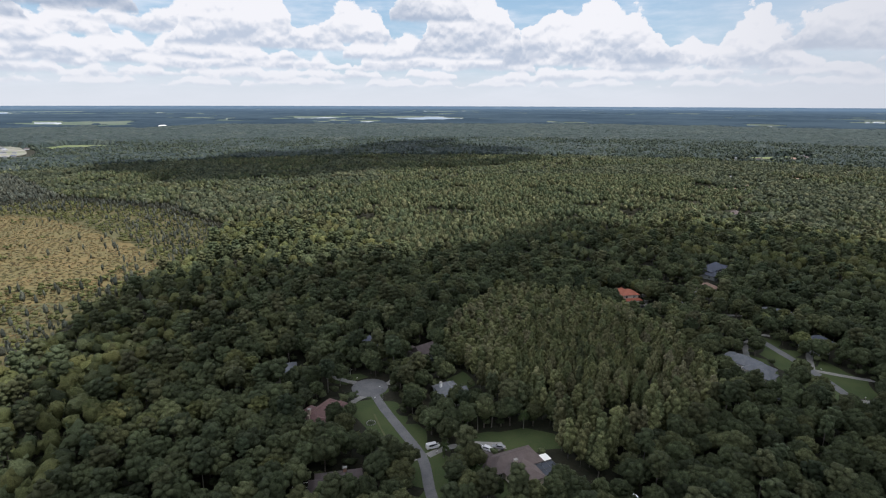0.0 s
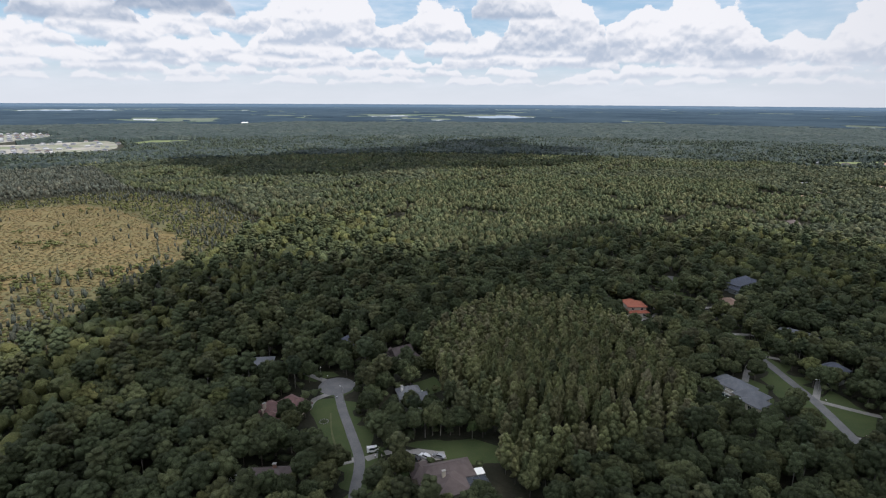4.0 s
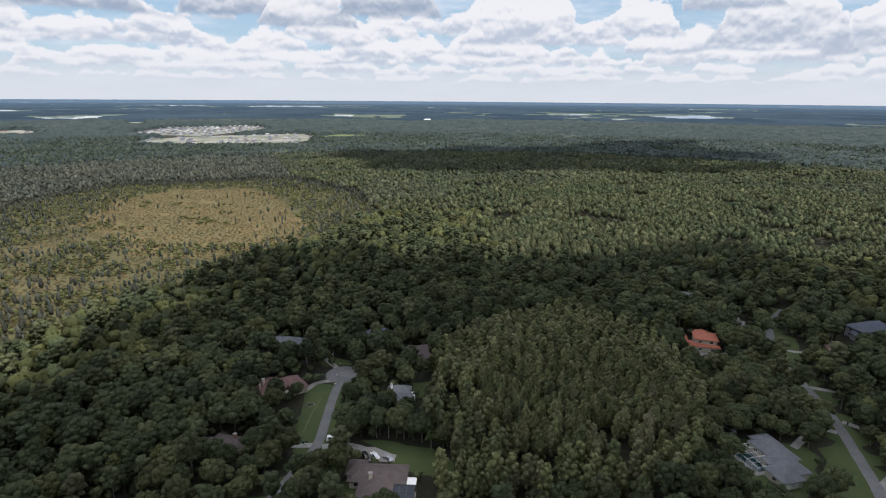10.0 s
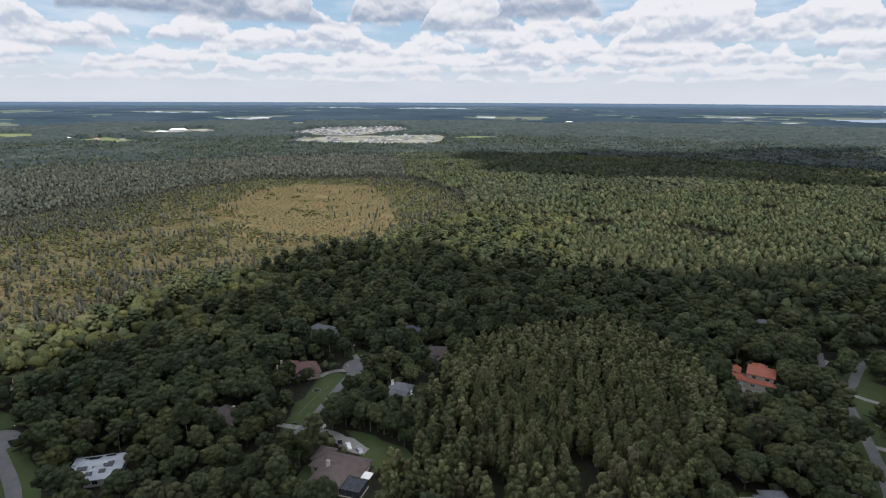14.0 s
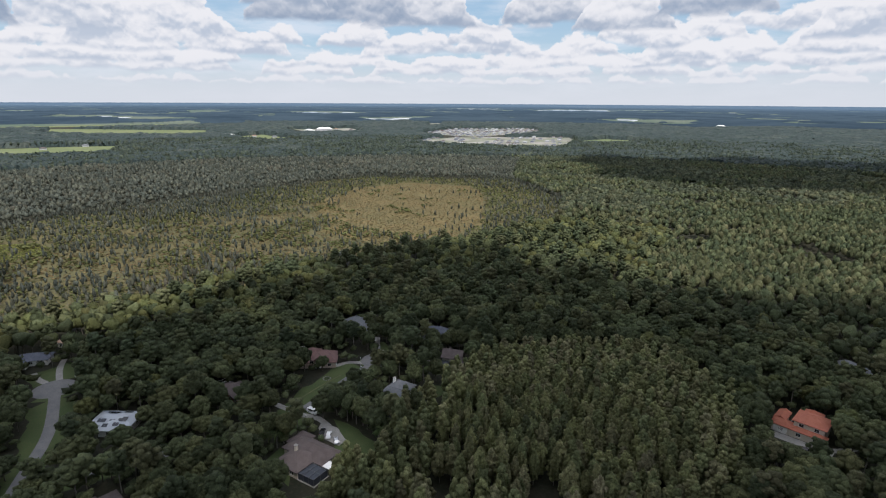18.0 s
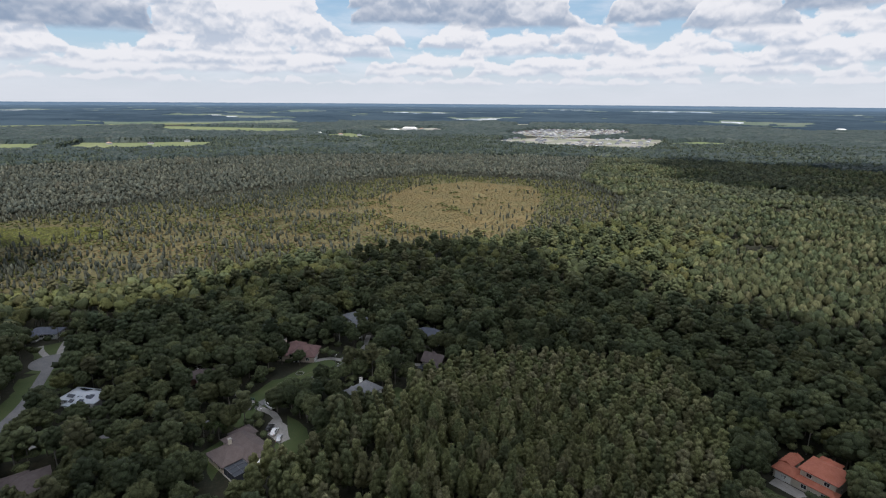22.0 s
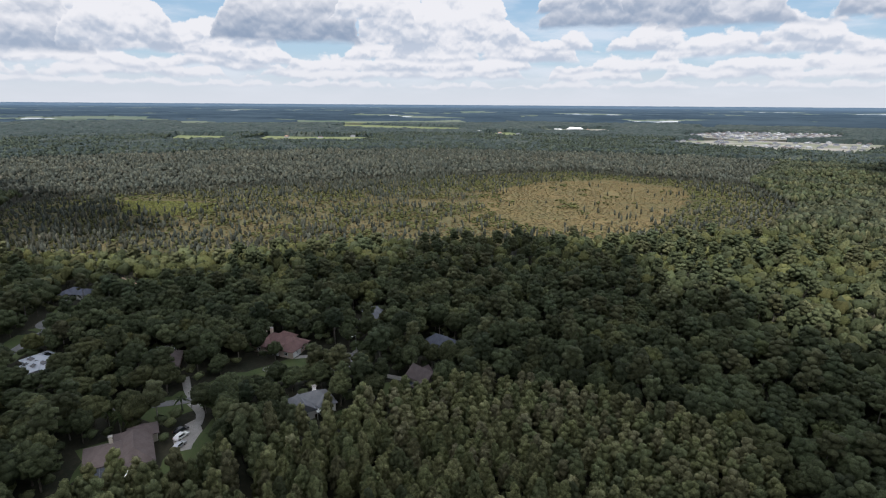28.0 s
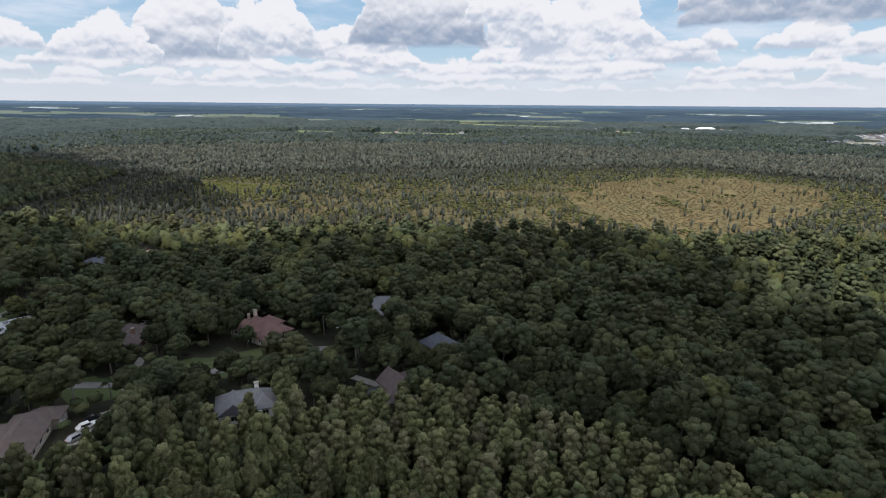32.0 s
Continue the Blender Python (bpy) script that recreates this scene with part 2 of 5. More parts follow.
OAK = foliage("oak_leaves", [(0.0, (0.055, 0.065, 0.037)), (0.3, (0.070, 0.087, 0.043)), (0.55, (0.089, 0.105, 0.052)), (0.8, (0.119, 0.126, 0.057)), (1.0, (0.142, 0.122, 0.073))])
CYPRESS = foliage("cypress_needles", [(0.0, (0.113, 0.131, 0.072)), (0.25, (0.145, 0.164, 0.077)), (0.45, (0.182, 0.192, 0.085)), (0.65, (0.200, 0.199, 0.100)), (0.85, (0.206, 0.192, 0.118)), (1.0, (0.190, 0.174, 0.128))])
PINE = foliage("pine_needles", [(0.0, (0.059, 0.080, 0.046)), (0.4, (0.086, 0.103, 0.052)), (0.75, (0.116, 0.120, 0.061)), (1.0, (0.137, 0.127, 0.076))])
SWAMP = foliage("swamp_tree_leaves", [(0.0, (0.065, 0.079, 0.067)), (0.35, (0.089, 0.100, 0.082)), (0.7, (0.114, 0.120, 0.090)), (1.0, (0.141, 0.126, 0.096))])
# the scrub's own green; on oaks a sunlit copy of the oak leaves
YELLOW = foliage("yellow_green_leaves", [(0.0, (0.075, 0.090, 0.038)), (0.4, (0.103, 0.115, 0.046)), (0.75, (0.130, 0.133, 0.052)), (1.0, (0.143, 0.132, 0.058))])
PALM = foliage("palm_leaves", [(0.0, (0.039, 0.062, 0.023)), (0.5, (0.061, 0.085, 0.032)), (1.0, (0.094, 0.105, 0.047))])
# bluer copy of the oak greens, with a little distance haze in the colour
WIDE = foliage("wider_leaves_hazed", [(0.0, (0.055, 0.067, 0.047)), (0.3, (0.073, 0.088, 0.055)), (0.55, (0.095, 0.109, 0.064)), (0.8, (0.122, 0.126, 0.072)), (1.0, (0.140, 0.125, 0.084))], thin=0.3)
# darker and greyer again, to match the haze painted into the far canopy
FAR_LEAVES = foliage("far_leaves_hazed", [(0.0, (0.037, 0.051, 0.040)), (0.4, (0.050, 0.065, 0.049)), (0.7, (0.065, 0.080, 0.055)), (1.0, (0.082, 0.091, 0.059))], thin=0.1)
LIME = foliage("bright_marsh_grass", [(0.0, (0.120, 0.140, 0.040)), (0.5, (0.155, 0.168, 0.046)), (1.0, (0.170, 0.160, 0.055))], thin=0.15)
BARK = rough_surface("bark", (0.10, 0.085, 0.07), (0.17, 0.15, 0.13), (0.06, 0.05, 0.042), 1.2, 9.0, bump=0.8)
PALE_BARK = rough_surface("pale_bark", (0.15, 0.137, 0.12), (0.20, 0.187, 0.168), (0.085, 0.075, 0.065), 1.0, 8.0, bump=0.8)
# set near black, so shade between the trees is partly in this colour
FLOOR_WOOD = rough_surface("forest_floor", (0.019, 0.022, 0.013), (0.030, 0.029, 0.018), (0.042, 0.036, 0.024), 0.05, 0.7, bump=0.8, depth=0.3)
LAWN = rough_surface("lawn_grass", (0.052, 0.078, 0.027), (0.070, 0.094, 0.033), (0.088, 0.088, 0.046), 0.09, 1.6, bump=0.6, depth=0.06)
MARSH = rough_surface("marsh_ground", (0.158, 0.118, 0.050), (0.126, 0.108, 0.047), (0.086, 0.086, 0.040), 0.03, 0.22, bump=0.9, depth=0.6)
MARSH_GRASS = foliage("marsh_grass", [(0.0, (0.100, 0.107, 0.047)), (0.3, (0.143, 0.121, 0.056)), (0.65, (0.180, 0.131, 0.063)), (1.0, (0.161, 0.107, 0.059))], thin=0.15)
WET_FLOOR = rough_surface("wet_floor", (0.086, 0.084, 0.038), (0.120, 0.100, 0.046), (0.058, 0.068, 0.032), 0.03, 0.3, bump=0.9, depth=0.5)
ASPHALT = rough_surface("old_asphalt", (0.155, 0.154, 0.156), (0.198, 0.194, 0.190), (0.118, 0.118, 0.120), 0.22, 3.0, bump=0.3, depth=0.01)
CONCRETE = rough_surface("driveway_concrete", (0.26, 0.25, 0.235), (0.33, 0.315, 0.295), (0.20, 0.19, 0.17), 0.25, 2.2, bump=0.2, depth=0.01)
DRY = rough_surface("dry_grass", (0.098, 0.108, 0.050), (0.125, 0.125, 0.065), (0.085, 0.095, 0.042), 0.3, 2.0, bump=0.6, depth=0.05)
FIELD = rough_surface("pasture", (0.125, 0.155, 0.068), (0.160, 0.180, 0.085), (0.105, 0.120, 0.058), 0.008, 0.08)
SAND = rough_surface("graded_sand", (0.125, 0.150, 0.085), (0.30, 0.285, 0.26), (0.175, 0.150, 0.145), 0.010, 0.03)
# darkened for the crowns' missing self-shadow and blued for haze, both in the colour
CANOPY = foliage("hazed_canopy", [(0.0, (0.026, 0.038, 0.037)), (0.4, (0.038, 0.054, 0.049)), (0.7, (0.055, 0.070, 0.060)), (1.0, (0.073, 0.083, 0.069))], thin=0.0)


def shingle(name, a, b, course=0.16, rough=0.85):
    """Roof covering: courses along the height, blotches and streaks."""
    m, N = material(name)
    p = place(N)
    z = N.add("ShaderNodeSeparateXYZ", {0: p}).outputs[2]
    row = N.math("FRACT", N.math("DIVIDE", z, course))
    n1, n2 = N.noise(p, 0.5, 5.0, 0.6), N.noise(p, 5.0, 3.0, 0.6)
    col = N.mix(N.step(n1, 0.3, 0.7), a, b)
    col = N.mix(N.step(n2, 0.4, 0.8, 0.0, 0.5), col, tuple(0.62 * v for v in a))
    finish(N, col, rough, N.math("ADD", row, n2), 0.5, 0.03, spec=0.25)
    return m


def paint(name, color, rough=0.6, stain=0.25, spec=0.35, metal=0.0):
    m, N = material(name)
    p = place(N)
    n1, n2 = N.noise(p, 0.6, 5.0, 0.6), N.noise(p, 12.0, 3.0)
    col = N.mix(N.step(n1, 0.35, 0.75, 0.0, stain), color, tuple(0.55 * v for v in color))
    finish(N, col, rough, n2, 0.12, 0.01, metal, spec)
    return m


ROOF_BROWN = shingle("brown_shingle", (0.097, 0.077, 0.074), (0.125, 0.102, 0.099))
ROOF_ORANGE = shingle("orange_roof_tile", (0.335, 0.112, 0.068), (0.41, 0.150, 0.100), 0.3)
ROOF_RED = shingle("red_brown_roof_tile", (0.142, 0.086, 0.080), (0.195, 0.118, 0.108), 0.3)
ROOF_GREY = shingle("grey_shingle", (0.135, 0.143, 0.156), (0.180, 0.188, 0.202))
ROOF_SLATE = shingle("slate_blue_shingle", (0.085, 0.095, 0.125), (0.125, 0.135, 0.165))
ROOF_TAN = shingle("tan_roof_tile", (0.295, 0.194, 0.147), (0.361, 0.255, 0.196), 0.3)
ROOF_WHITE = paint("white_metal_roof", (0.40, 0.43, 0.47), 0.45, 0.15)
STUCCO = paint("cream_stucco", (0.55, 0.50, 0.42), 0.9, 0.2)
WHITE = paint("white_paint", (0.78, 0.78, 0.76), 0.55, 0.12)
PINKISH = paint("peach_stucco", (0.50, 0.41, 0.34), 0.9, 0.2)
GREY_WALL = paint("grey_siding", (0.36, 0.37, 0.38), 0.8, 0.2)
BRICKY = paint("brown_brick", (0.26, 0.15, 0.11), 0.9, 0.3)
DARK = paint("dark_metal", (0.03, 0.03, 0.033), 0.5, 0.2)
PANEL = paint("solar_glass", (0.012, 0.014, 0.022), 0.15, 0.1, 0.6)
TYRE = paint("tyre_rubber", (0.02, 0.02, 0.02), 0.9, 0.2)
CHROME = paint("wheel_alloy", (0.5, 0.5, 0.5), 0.35, 0.2, metal=1.0)
CAR_WHITE = paint("white_car_paint", (0.80, 0.80, 0.80), 0.25, 0.05, 0.5)
CAR_SILVER = paint("silver_car_paint", (0.45, 0.46, 0.48), 0.25, 0.05, 0.5, 0.4)
CAR_BLACK = paint("black_car_paint", (0.018, 0.018, 0.02), 0.22, 0.05, 0.5)
CAR_RED = paint("dark_red_car_paint", (0.18, 0.02, 0.02), 0.25, 0.05, 0.5)
LAMP_RED = paint("tail_lamp_red", (0.35, 0.02, 0.02), 0.3, 0.05)
LAMP_CLEAR = paint("head_lamp_clear", (0.7, 0.7, 0.68), 0.2, 0.05)
WATER = paint("pool_water", (0.016, 0.050, 0.056), 0.08, 0.1, 0.5)
LAKE = paint("lake_water", (0.30, 0.36, 0.42), 0.12, 0.1, 0.6)
glass_mat, GN = material("window_glass")
finish(GN, (0.02, 0.025, 0.03), 0.06, None, spec=0.8)
GLASS = glass_mat
cloud_mat, CN = material("cloud_vapour")
finish(CN, (0.9, 0.9, 0.9), 1.0, None, spec=0.0, thin=0.5)
CLOUD = cloud_mat
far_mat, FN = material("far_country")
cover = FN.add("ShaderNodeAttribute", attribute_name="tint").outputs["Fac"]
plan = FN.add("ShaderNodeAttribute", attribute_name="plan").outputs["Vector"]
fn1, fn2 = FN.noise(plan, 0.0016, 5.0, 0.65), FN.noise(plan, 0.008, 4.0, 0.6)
# land tones already shifted to blue, with some haze put into them
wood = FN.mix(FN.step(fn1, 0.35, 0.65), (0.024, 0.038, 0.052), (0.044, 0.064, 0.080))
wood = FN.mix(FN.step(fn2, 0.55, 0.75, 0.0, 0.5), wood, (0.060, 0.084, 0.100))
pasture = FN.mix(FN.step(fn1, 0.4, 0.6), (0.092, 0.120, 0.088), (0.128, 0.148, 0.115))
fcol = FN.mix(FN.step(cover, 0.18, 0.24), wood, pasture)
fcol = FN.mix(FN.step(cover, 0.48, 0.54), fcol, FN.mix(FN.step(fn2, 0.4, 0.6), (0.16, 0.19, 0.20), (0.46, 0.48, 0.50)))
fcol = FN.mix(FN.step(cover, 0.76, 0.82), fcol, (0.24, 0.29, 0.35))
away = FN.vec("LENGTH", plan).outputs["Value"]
# haze painted into the colour: a blue mix that grows with distance
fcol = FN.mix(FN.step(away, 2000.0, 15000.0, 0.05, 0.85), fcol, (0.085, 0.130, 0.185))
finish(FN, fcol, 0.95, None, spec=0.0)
FAR_HAZED = far_mat


# ---- plan ----
rng = np.random.default_rng(7)
CENTRE = np.array((60.0, 215.0))
PLANTATION = [(-3, 252), (12, 299), (36, 334), (85, 327), (110, 292), (120, 262), (116, 203), (66, 170), (46, 156), (39, 188), (19, 205), (8, 232)]
MEADOW = [(-465, 368), (-535, 440), (-545, 535), (-470, 598), (-370, 556), (-258, 456), (-212, 400), (-230, 332), (-300, 304), (-390, 330)]
MARSH_STRIP = [(-203, 398), (-226, 338), (-218, 250), (-214, 190), (-236, 110), (-262, 30), (-310, 0), (-372, 30), (-400, 130), (-430, 250), (-470, 360), (-440, 372), (-304, 332)]
WET_WOOD = [(-190, 410), (-196, 300), (-190, 200), (-170, 90), (-190, -60), (-420, -120), (-520, 100), (-600, 330), (-640, 520), (-480, 690), (-300, 620), (-210, 520)]
WET_CLEARING = [(-425, -40), (-412, 40), (-395, 74), (-350, 84), (-335, 50), (-340, 8), (-380, -12)]
GREY_WOOD = [(-420, -120), (-700, -600), (-1300, -500), (-1350, 300), (-1000, 900), (-700, 900), (-480, 690), (-640, 520), (-600, 330), (-520, 100)]
PINE_WOOD = [(-120, 600), (-60, 470), (-10, 425), (70, 446), (140, 500), (260, 560), (420, 740), (360, 900), (60, 900), (-110, 800)]
ROAD_A = [(-15, 79), (-9, 96), (-8, 112), (-5, 128), (-2, 142), (-4, 154), (-7, 170), (-15, 186), (-23, 201), (-30, 216)]
ROAD_B = [(178, 20), (176, 120), (174, 160), (173, 194), (172, 232), (169, 256), (165, 281), (158, 305), (151, 326), (146, 343), (147, 360), (148, 382), (156, 410)]
ROAD_B_SPUR = [(146, 343), (138, 356), (133, 372), (130, 386)]
ROAD_C = [(178, 24), (110, 30), (50, 52), (6, 72), (-14, 78), (-43, 86), (-70, 88), (-82, 88)]
DRIVES = [[(-6, 172), (-14, 167), (-24, 163)], [(-5, 171), (2, 176), (9, 177)], [(-31, 214), (-37, 207), (-37, 200)], [(-35, 222), (-44, 226), (-56, 232)], [(-24, 222), (-18, 236), (-14, 244)],
          [(-86, 88), (-98, 82), (-106, 80)], [(-88, 90), (-104, 90), (-116, 92)], [(147, 346), (158, 345), (172, 350)], [(157, 305), (166, 306), (184, 306)],
          [(165, 269), (158, 268), (149, 250)], [(168, 279), (178, 276), (190, 276)], [(172, 236), (182, 254), (186, 258)], [(174, 209), (184, 208), (200, 214)], [(172, 237), (190, 228), (204, 224)],
          [(134, 378), (128, 330), (112, 318.5)]]
LAWNS = [[(-16.5, 168), (-9, 170), (-29, 210), (-37, 206), (-32.5, 193), (-25, 179.5)], [(-4, 147), (6, 162), (-2, 176), (-10, 190), (-16, 190), (-5, 170)], [(6.3, 181), (26, 188.5), (42, 184), (46, 176), (34, 172), (21, 175.5), (18.9, 178), (12, 179)],
         [(-42.6, 222.7), (-50, 226), (-50, 231), (-37, 232), (-34, 228)], [(20, 148), (12, 156), (16, 166), (34, 152)], [(149, 330), (150, 366), (160, 364), (160, 330)], [(176, 210), (176, 238), (184, 246), (190, 226), (184, 208)],
         [(130, 214), (128, 246), (150, 254), (156, 248), (153, 226), (146, 210)], [(157, 190), (158, 226), (158, 254), (165, 262), (171, 226), (172, 190)], [(-13, 233), (-3, 236), (-1, 242), (-12, 241)], [(108, 312), (122, 304), (136, 313), (130, 323)],
         [(-90, 82), (-104, 76), (-110, 94), (-92, 98)], [(-30, 76), (-30, 92), (-70, 95), (-70, 80)], [(136, 345), (126, 360), (130, 340)], [(8, 216), (14, 222), (8, 236), (0, 226)]]
CLEARINGS = [[(-1306, 1005), (-1187, 1032), (-1036, 1122), (-918, 1239), (-1061, 1444), (-1191, 1560), (-1254, 1486), (-1296, 1384), (-1355, 1338), (-1401, 1226), (-1400, 1121)], [(-1386, -130), (-1362, 190), (-1545, 225), (-1620, -110)], [(-1430, -340), (-1400, -200), (-1600, -190), (-1640, -380)],
             [(-2300, 40), (-2030, 530), (-2240, 590), (-2640, 70)], [(-1590, 640), (-1600, 720), (-1860, 700), (-1800, 590)], [(-1960, 880), (-1920, 1120), (-2160, 1180), (-2160, 900)],
             [(-2860, 1560), (-2860, 1790), (-3120, 1830), (-3150, 1560)], [(-2700, -700), (-2900, 900), (-3300, 900), (-3200, -900)], [(-1430, 2700), (-1380, 3160), (-1560, 3200), (-1680, 2760)], [(690, 1245), (800, 1290), (815, 1330), (690, 1296)],
             [(-1704, 1295), (-1560, 1261), (-1404, 1286), (-1437, 1477), (-1525, 1738), (-1732, 1865), (-1768, 1725), (-1871, 1593), (-1826, 1474)], [(-1055, 1437), (-965, 1479), (-938, 1635), (-1077, 1614)],
             [(-3247, 2410), (-2725, 2162), (-2644, 2342), (-3031, 2470)], [(-2325, 1700), (-2305, 1751), (-2474, 1875), (-2684, 1955)]]

# houses among the woods to the north-east, each with a yard on the side of the valley
TOWN = [(646, 1239), (692, 1226), (766, 1227), (841, 1322), (818, 1266), (953, 1593), (470, 908), (373, 783), (404, 772), (638, 943), (322, 602), (560, 880), (590, 925), (720, 985), (440, 800)]
TOWN_YARDS = []
for hx, hy in TOWN:
    back = math.hypot(hx - 40, hy - 60)
    mx, my = hx - 13 * (hx - 40) / back, hy - 13 * (hy - 60) / back
    TOWN_YARDS.append([(mx + 17 * math.cos(k * math.tau / 9) * (1 + 0.25 * math.sin(hx + k)), my + 17 * math.sin(k * math.tau / 9) * (1 + 0.25 * math.cos(hy + k))) for k in range(9)])
CLEARINGS += TOWN_YARDS


def inside(x, y, poly):
    """True where the points lie in the polygon."""
    hit, n = np.zeros(np.shape(x), bool), len(poly)
    for i in range(n):
        (x0, y0), (x1, y1) = poly[i], poly[(i + 1) % n]
        cross = (y0 > y) != (y1 > y)
        hit ^= cross & (x < (x1 - x0) * (y - y0) / ((y1 - y0) or 1e-9) + x0)
    return hit


def off_line(x, y, line):
    """Distance from the points to a polyline."""
    best = np.full(np.shape(x), 1e9)
    for (x0, y0), (x1, y1) in zip(line, line[1:]):
        dx, dy = x1 - x0, y1 - y0
        k = np.clip(((x - x0) * dx + (y - y0) * dy) / (dx * dx + dy * dy), 0, 1)
        best = np.minimum(best, np.hypot(x - x0 - k * dx, y - y0 - k * dy))
    return best


LATTICE = np.random.default_rng(3).random((257, 257))


def drift(x, y, size):
    """Smooth noise from 0 to 1, over the plan."""
    u, v = np.asarray(x) / size + 91.3, np.asarray(y) / size + 57.7
    i, j = np.floor(u).astype(int), np.floor(v).astype(int)
    fu, fv = u - i, v - j
    fu, fv = fu * fu * (3 - 2 * fu), fv * fv * (3 - 2 * fv)
    g = lambda a, b: LATTICE[(i + a) % 257, (j + b) % 257]
    return (g(0, 0) * (1 - fu) + g(1, 0) * fu) * (1 - fv) + (g(0, 1) * (1 - fu) + g(1, 1) * fu) * fv


def mesh_from(name, verts, faces, mat, tint=None, smooth=False):
    """A mesh from arrays: vertices and a list of face arrays of one size each."""
    me = bpy.data.meshes.new(name)
    verts = np.asarray(verts, np.float32)
    me.vertices.add(len(verts))
    me.vertices.foreach_set("co", verts.ravel())
    loops = np.concatenate([np.asarray(f, np.int32).ravel() for f in faces])
    sizes = np.concatenate([np.full(len(f), np.shape(f)[1], np.int32) for f in faces])
    me.loops.add(len(loops))
    me.loops.foreach_set("vertex_index", loops)
    me.polygons.add(len(sizes))
    me.polygons.foreach_set("loop_start", np.concatenate([[0], np.cumsum(sizes)[:-1]]).astype(np.int32))
    me.polygons.foreach_set("use_smooth", np.full(len(sizes), smooth))
    if tint is not None:
        me.attributes.new("tint", "FLOAT", "POINT").data.foreach_set("value", np.asarray(tint, np.float32))
    me.update(calc_edges=True)
    for m in (mat if isinstance(mat, (list, tuple)) else [mat]):
        me.materials.append(m)
    return me


def part(name, bm, mat, parent=None, label=""):
    """Links a bmesh as one mesh object under a thing or a part."""
    me = bpy.data.meshes.new(name)
    bm.to_mesh(me)
    bm.free()
    me.materials.append(mat)
    ob = new(name, me)
    ob.parent = parent
    return tagged(ob, label)


def thing(name, m, label, category, group=""):
    ob = new(name)
    ob.empty_display_size = 0.3
    ob.matrix_basis = m
    return tagged(ob, label, category, group)


# ---- the ground: one sheet, level round the camera, up to the far country on the horizon ----
def polar(radii, turns, centre, height):
    a = np.radians(turns)
    r, t = np.meshgrid(radii, a, indexing="ij")
    x, y = centre[0] - r * np.sin(t), centre[1] + r * np.cos(t)
    v = np.stack([x, y, height(x, y, r)], -1).reshape(-1, 3)
    n, k = len(radii), len(turns)
    i = (np.arange(n - 1)[:, None] * k + np.arange(k - 1)[None]).ravel()
    return v, np.stack([i, i + 1, i + k + 1, i + k], 1)


def true_reach(r):
    """The far country lies on a slope that shows it as wide flat land shows: how far off each ring of it stands for."""
    k = np.clip((r - FAR_IN) / (FAR_OUT - FAR_IN), 0, 1)
    return FAR_IN / (1 - k * (1 - FAR_IN / 42000.0))


FAR_IN, FAR_OUT = 3000.0, 4690.0
v, f = polar(np.concatenate([np.linspace(2, 600, 40), np.linspace(640, 3060, 36)]), np.linspace(0, 360, 181), (60, 150), lambda x, y, r: 0 * x)
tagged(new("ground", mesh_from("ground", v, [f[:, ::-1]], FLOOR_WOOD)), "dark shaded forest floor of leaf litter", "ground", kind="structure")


def far_country(turns, name, label):
    """Woods, pastures, roofs and lakes out to the horizon, as relief on one sheet."""
    rings = np.concatenate([np.linspace(FAR_IN, FAR_OUT, 118), [FAR_OUT + 5]])
    v, f = polar(rings, turns, (60, 150), lambda x, y, r: 0 * x)
    dx, dy = v[:, 0] - 60, v[:, 1] - 150
    r = np.hypot(dx, dy)
    d = true_reach(np.minimum(r, FAR_OUT))
    px, py = dx / r * d, dy / r * d
    farm = 0.6 * drift(px, py, 900) + 0.4 * drift(px + 5000, py, 380)
    wet = 0.7 * drift(px + 9000, py, 1300) + 0.3 * drift(px, py + 9000, 450)
    built = drift(px, py + 20000, 420)
    west = np.clip((np.degrees(np.arctan2(-dx, dy)) - 5) / 45, 0, 1)
    field = (farm > 0.70 - 0.08 * west) & (drift(px + 300, py, 240) > 0.38)
    lake = (wet > 0.78 - 0.03 * west) & ~field
    roofs = (built > 0.74) & (drift(px, py, 150) > 0.62) & ~lake
    land = np.where(lake, 0.9, np.where(roofs, 0.65, np.where(field, 0.35, 0.05)))
    slope = 94.0 * np.clip((r - FAR_IN) / (FAR_OUT - FAR_IN), 0, 1) ** 1.02
    woods = (land < 0.1) * (6.5 + 6 * drift(px, py, 60) + 5 * drift(px, py, 300)) * np.clip(1.25 - d / 12000, 0.06, 1)
    v[:, 2] = slope + woods - (r > FAR_OUT + 2) * 40
    v[:len(turns), 2] = -1.0
    me = mesh_from(name, v, [f[:, ::-1]], FAR_HAZED, land)
    me.attributes.new("plan", "FLOAT_VECTOR", "POINT").data.foreach_set("vector", np.stack([px, py, 0 * px], 1).astype(np.float32).ravel())
    tagged(new(name, me), label, "distance", kind="structure")


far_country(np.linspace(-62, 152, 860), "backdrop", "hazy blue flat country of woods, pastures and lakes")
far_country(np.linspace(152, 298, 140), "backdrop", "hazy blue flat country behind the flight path")


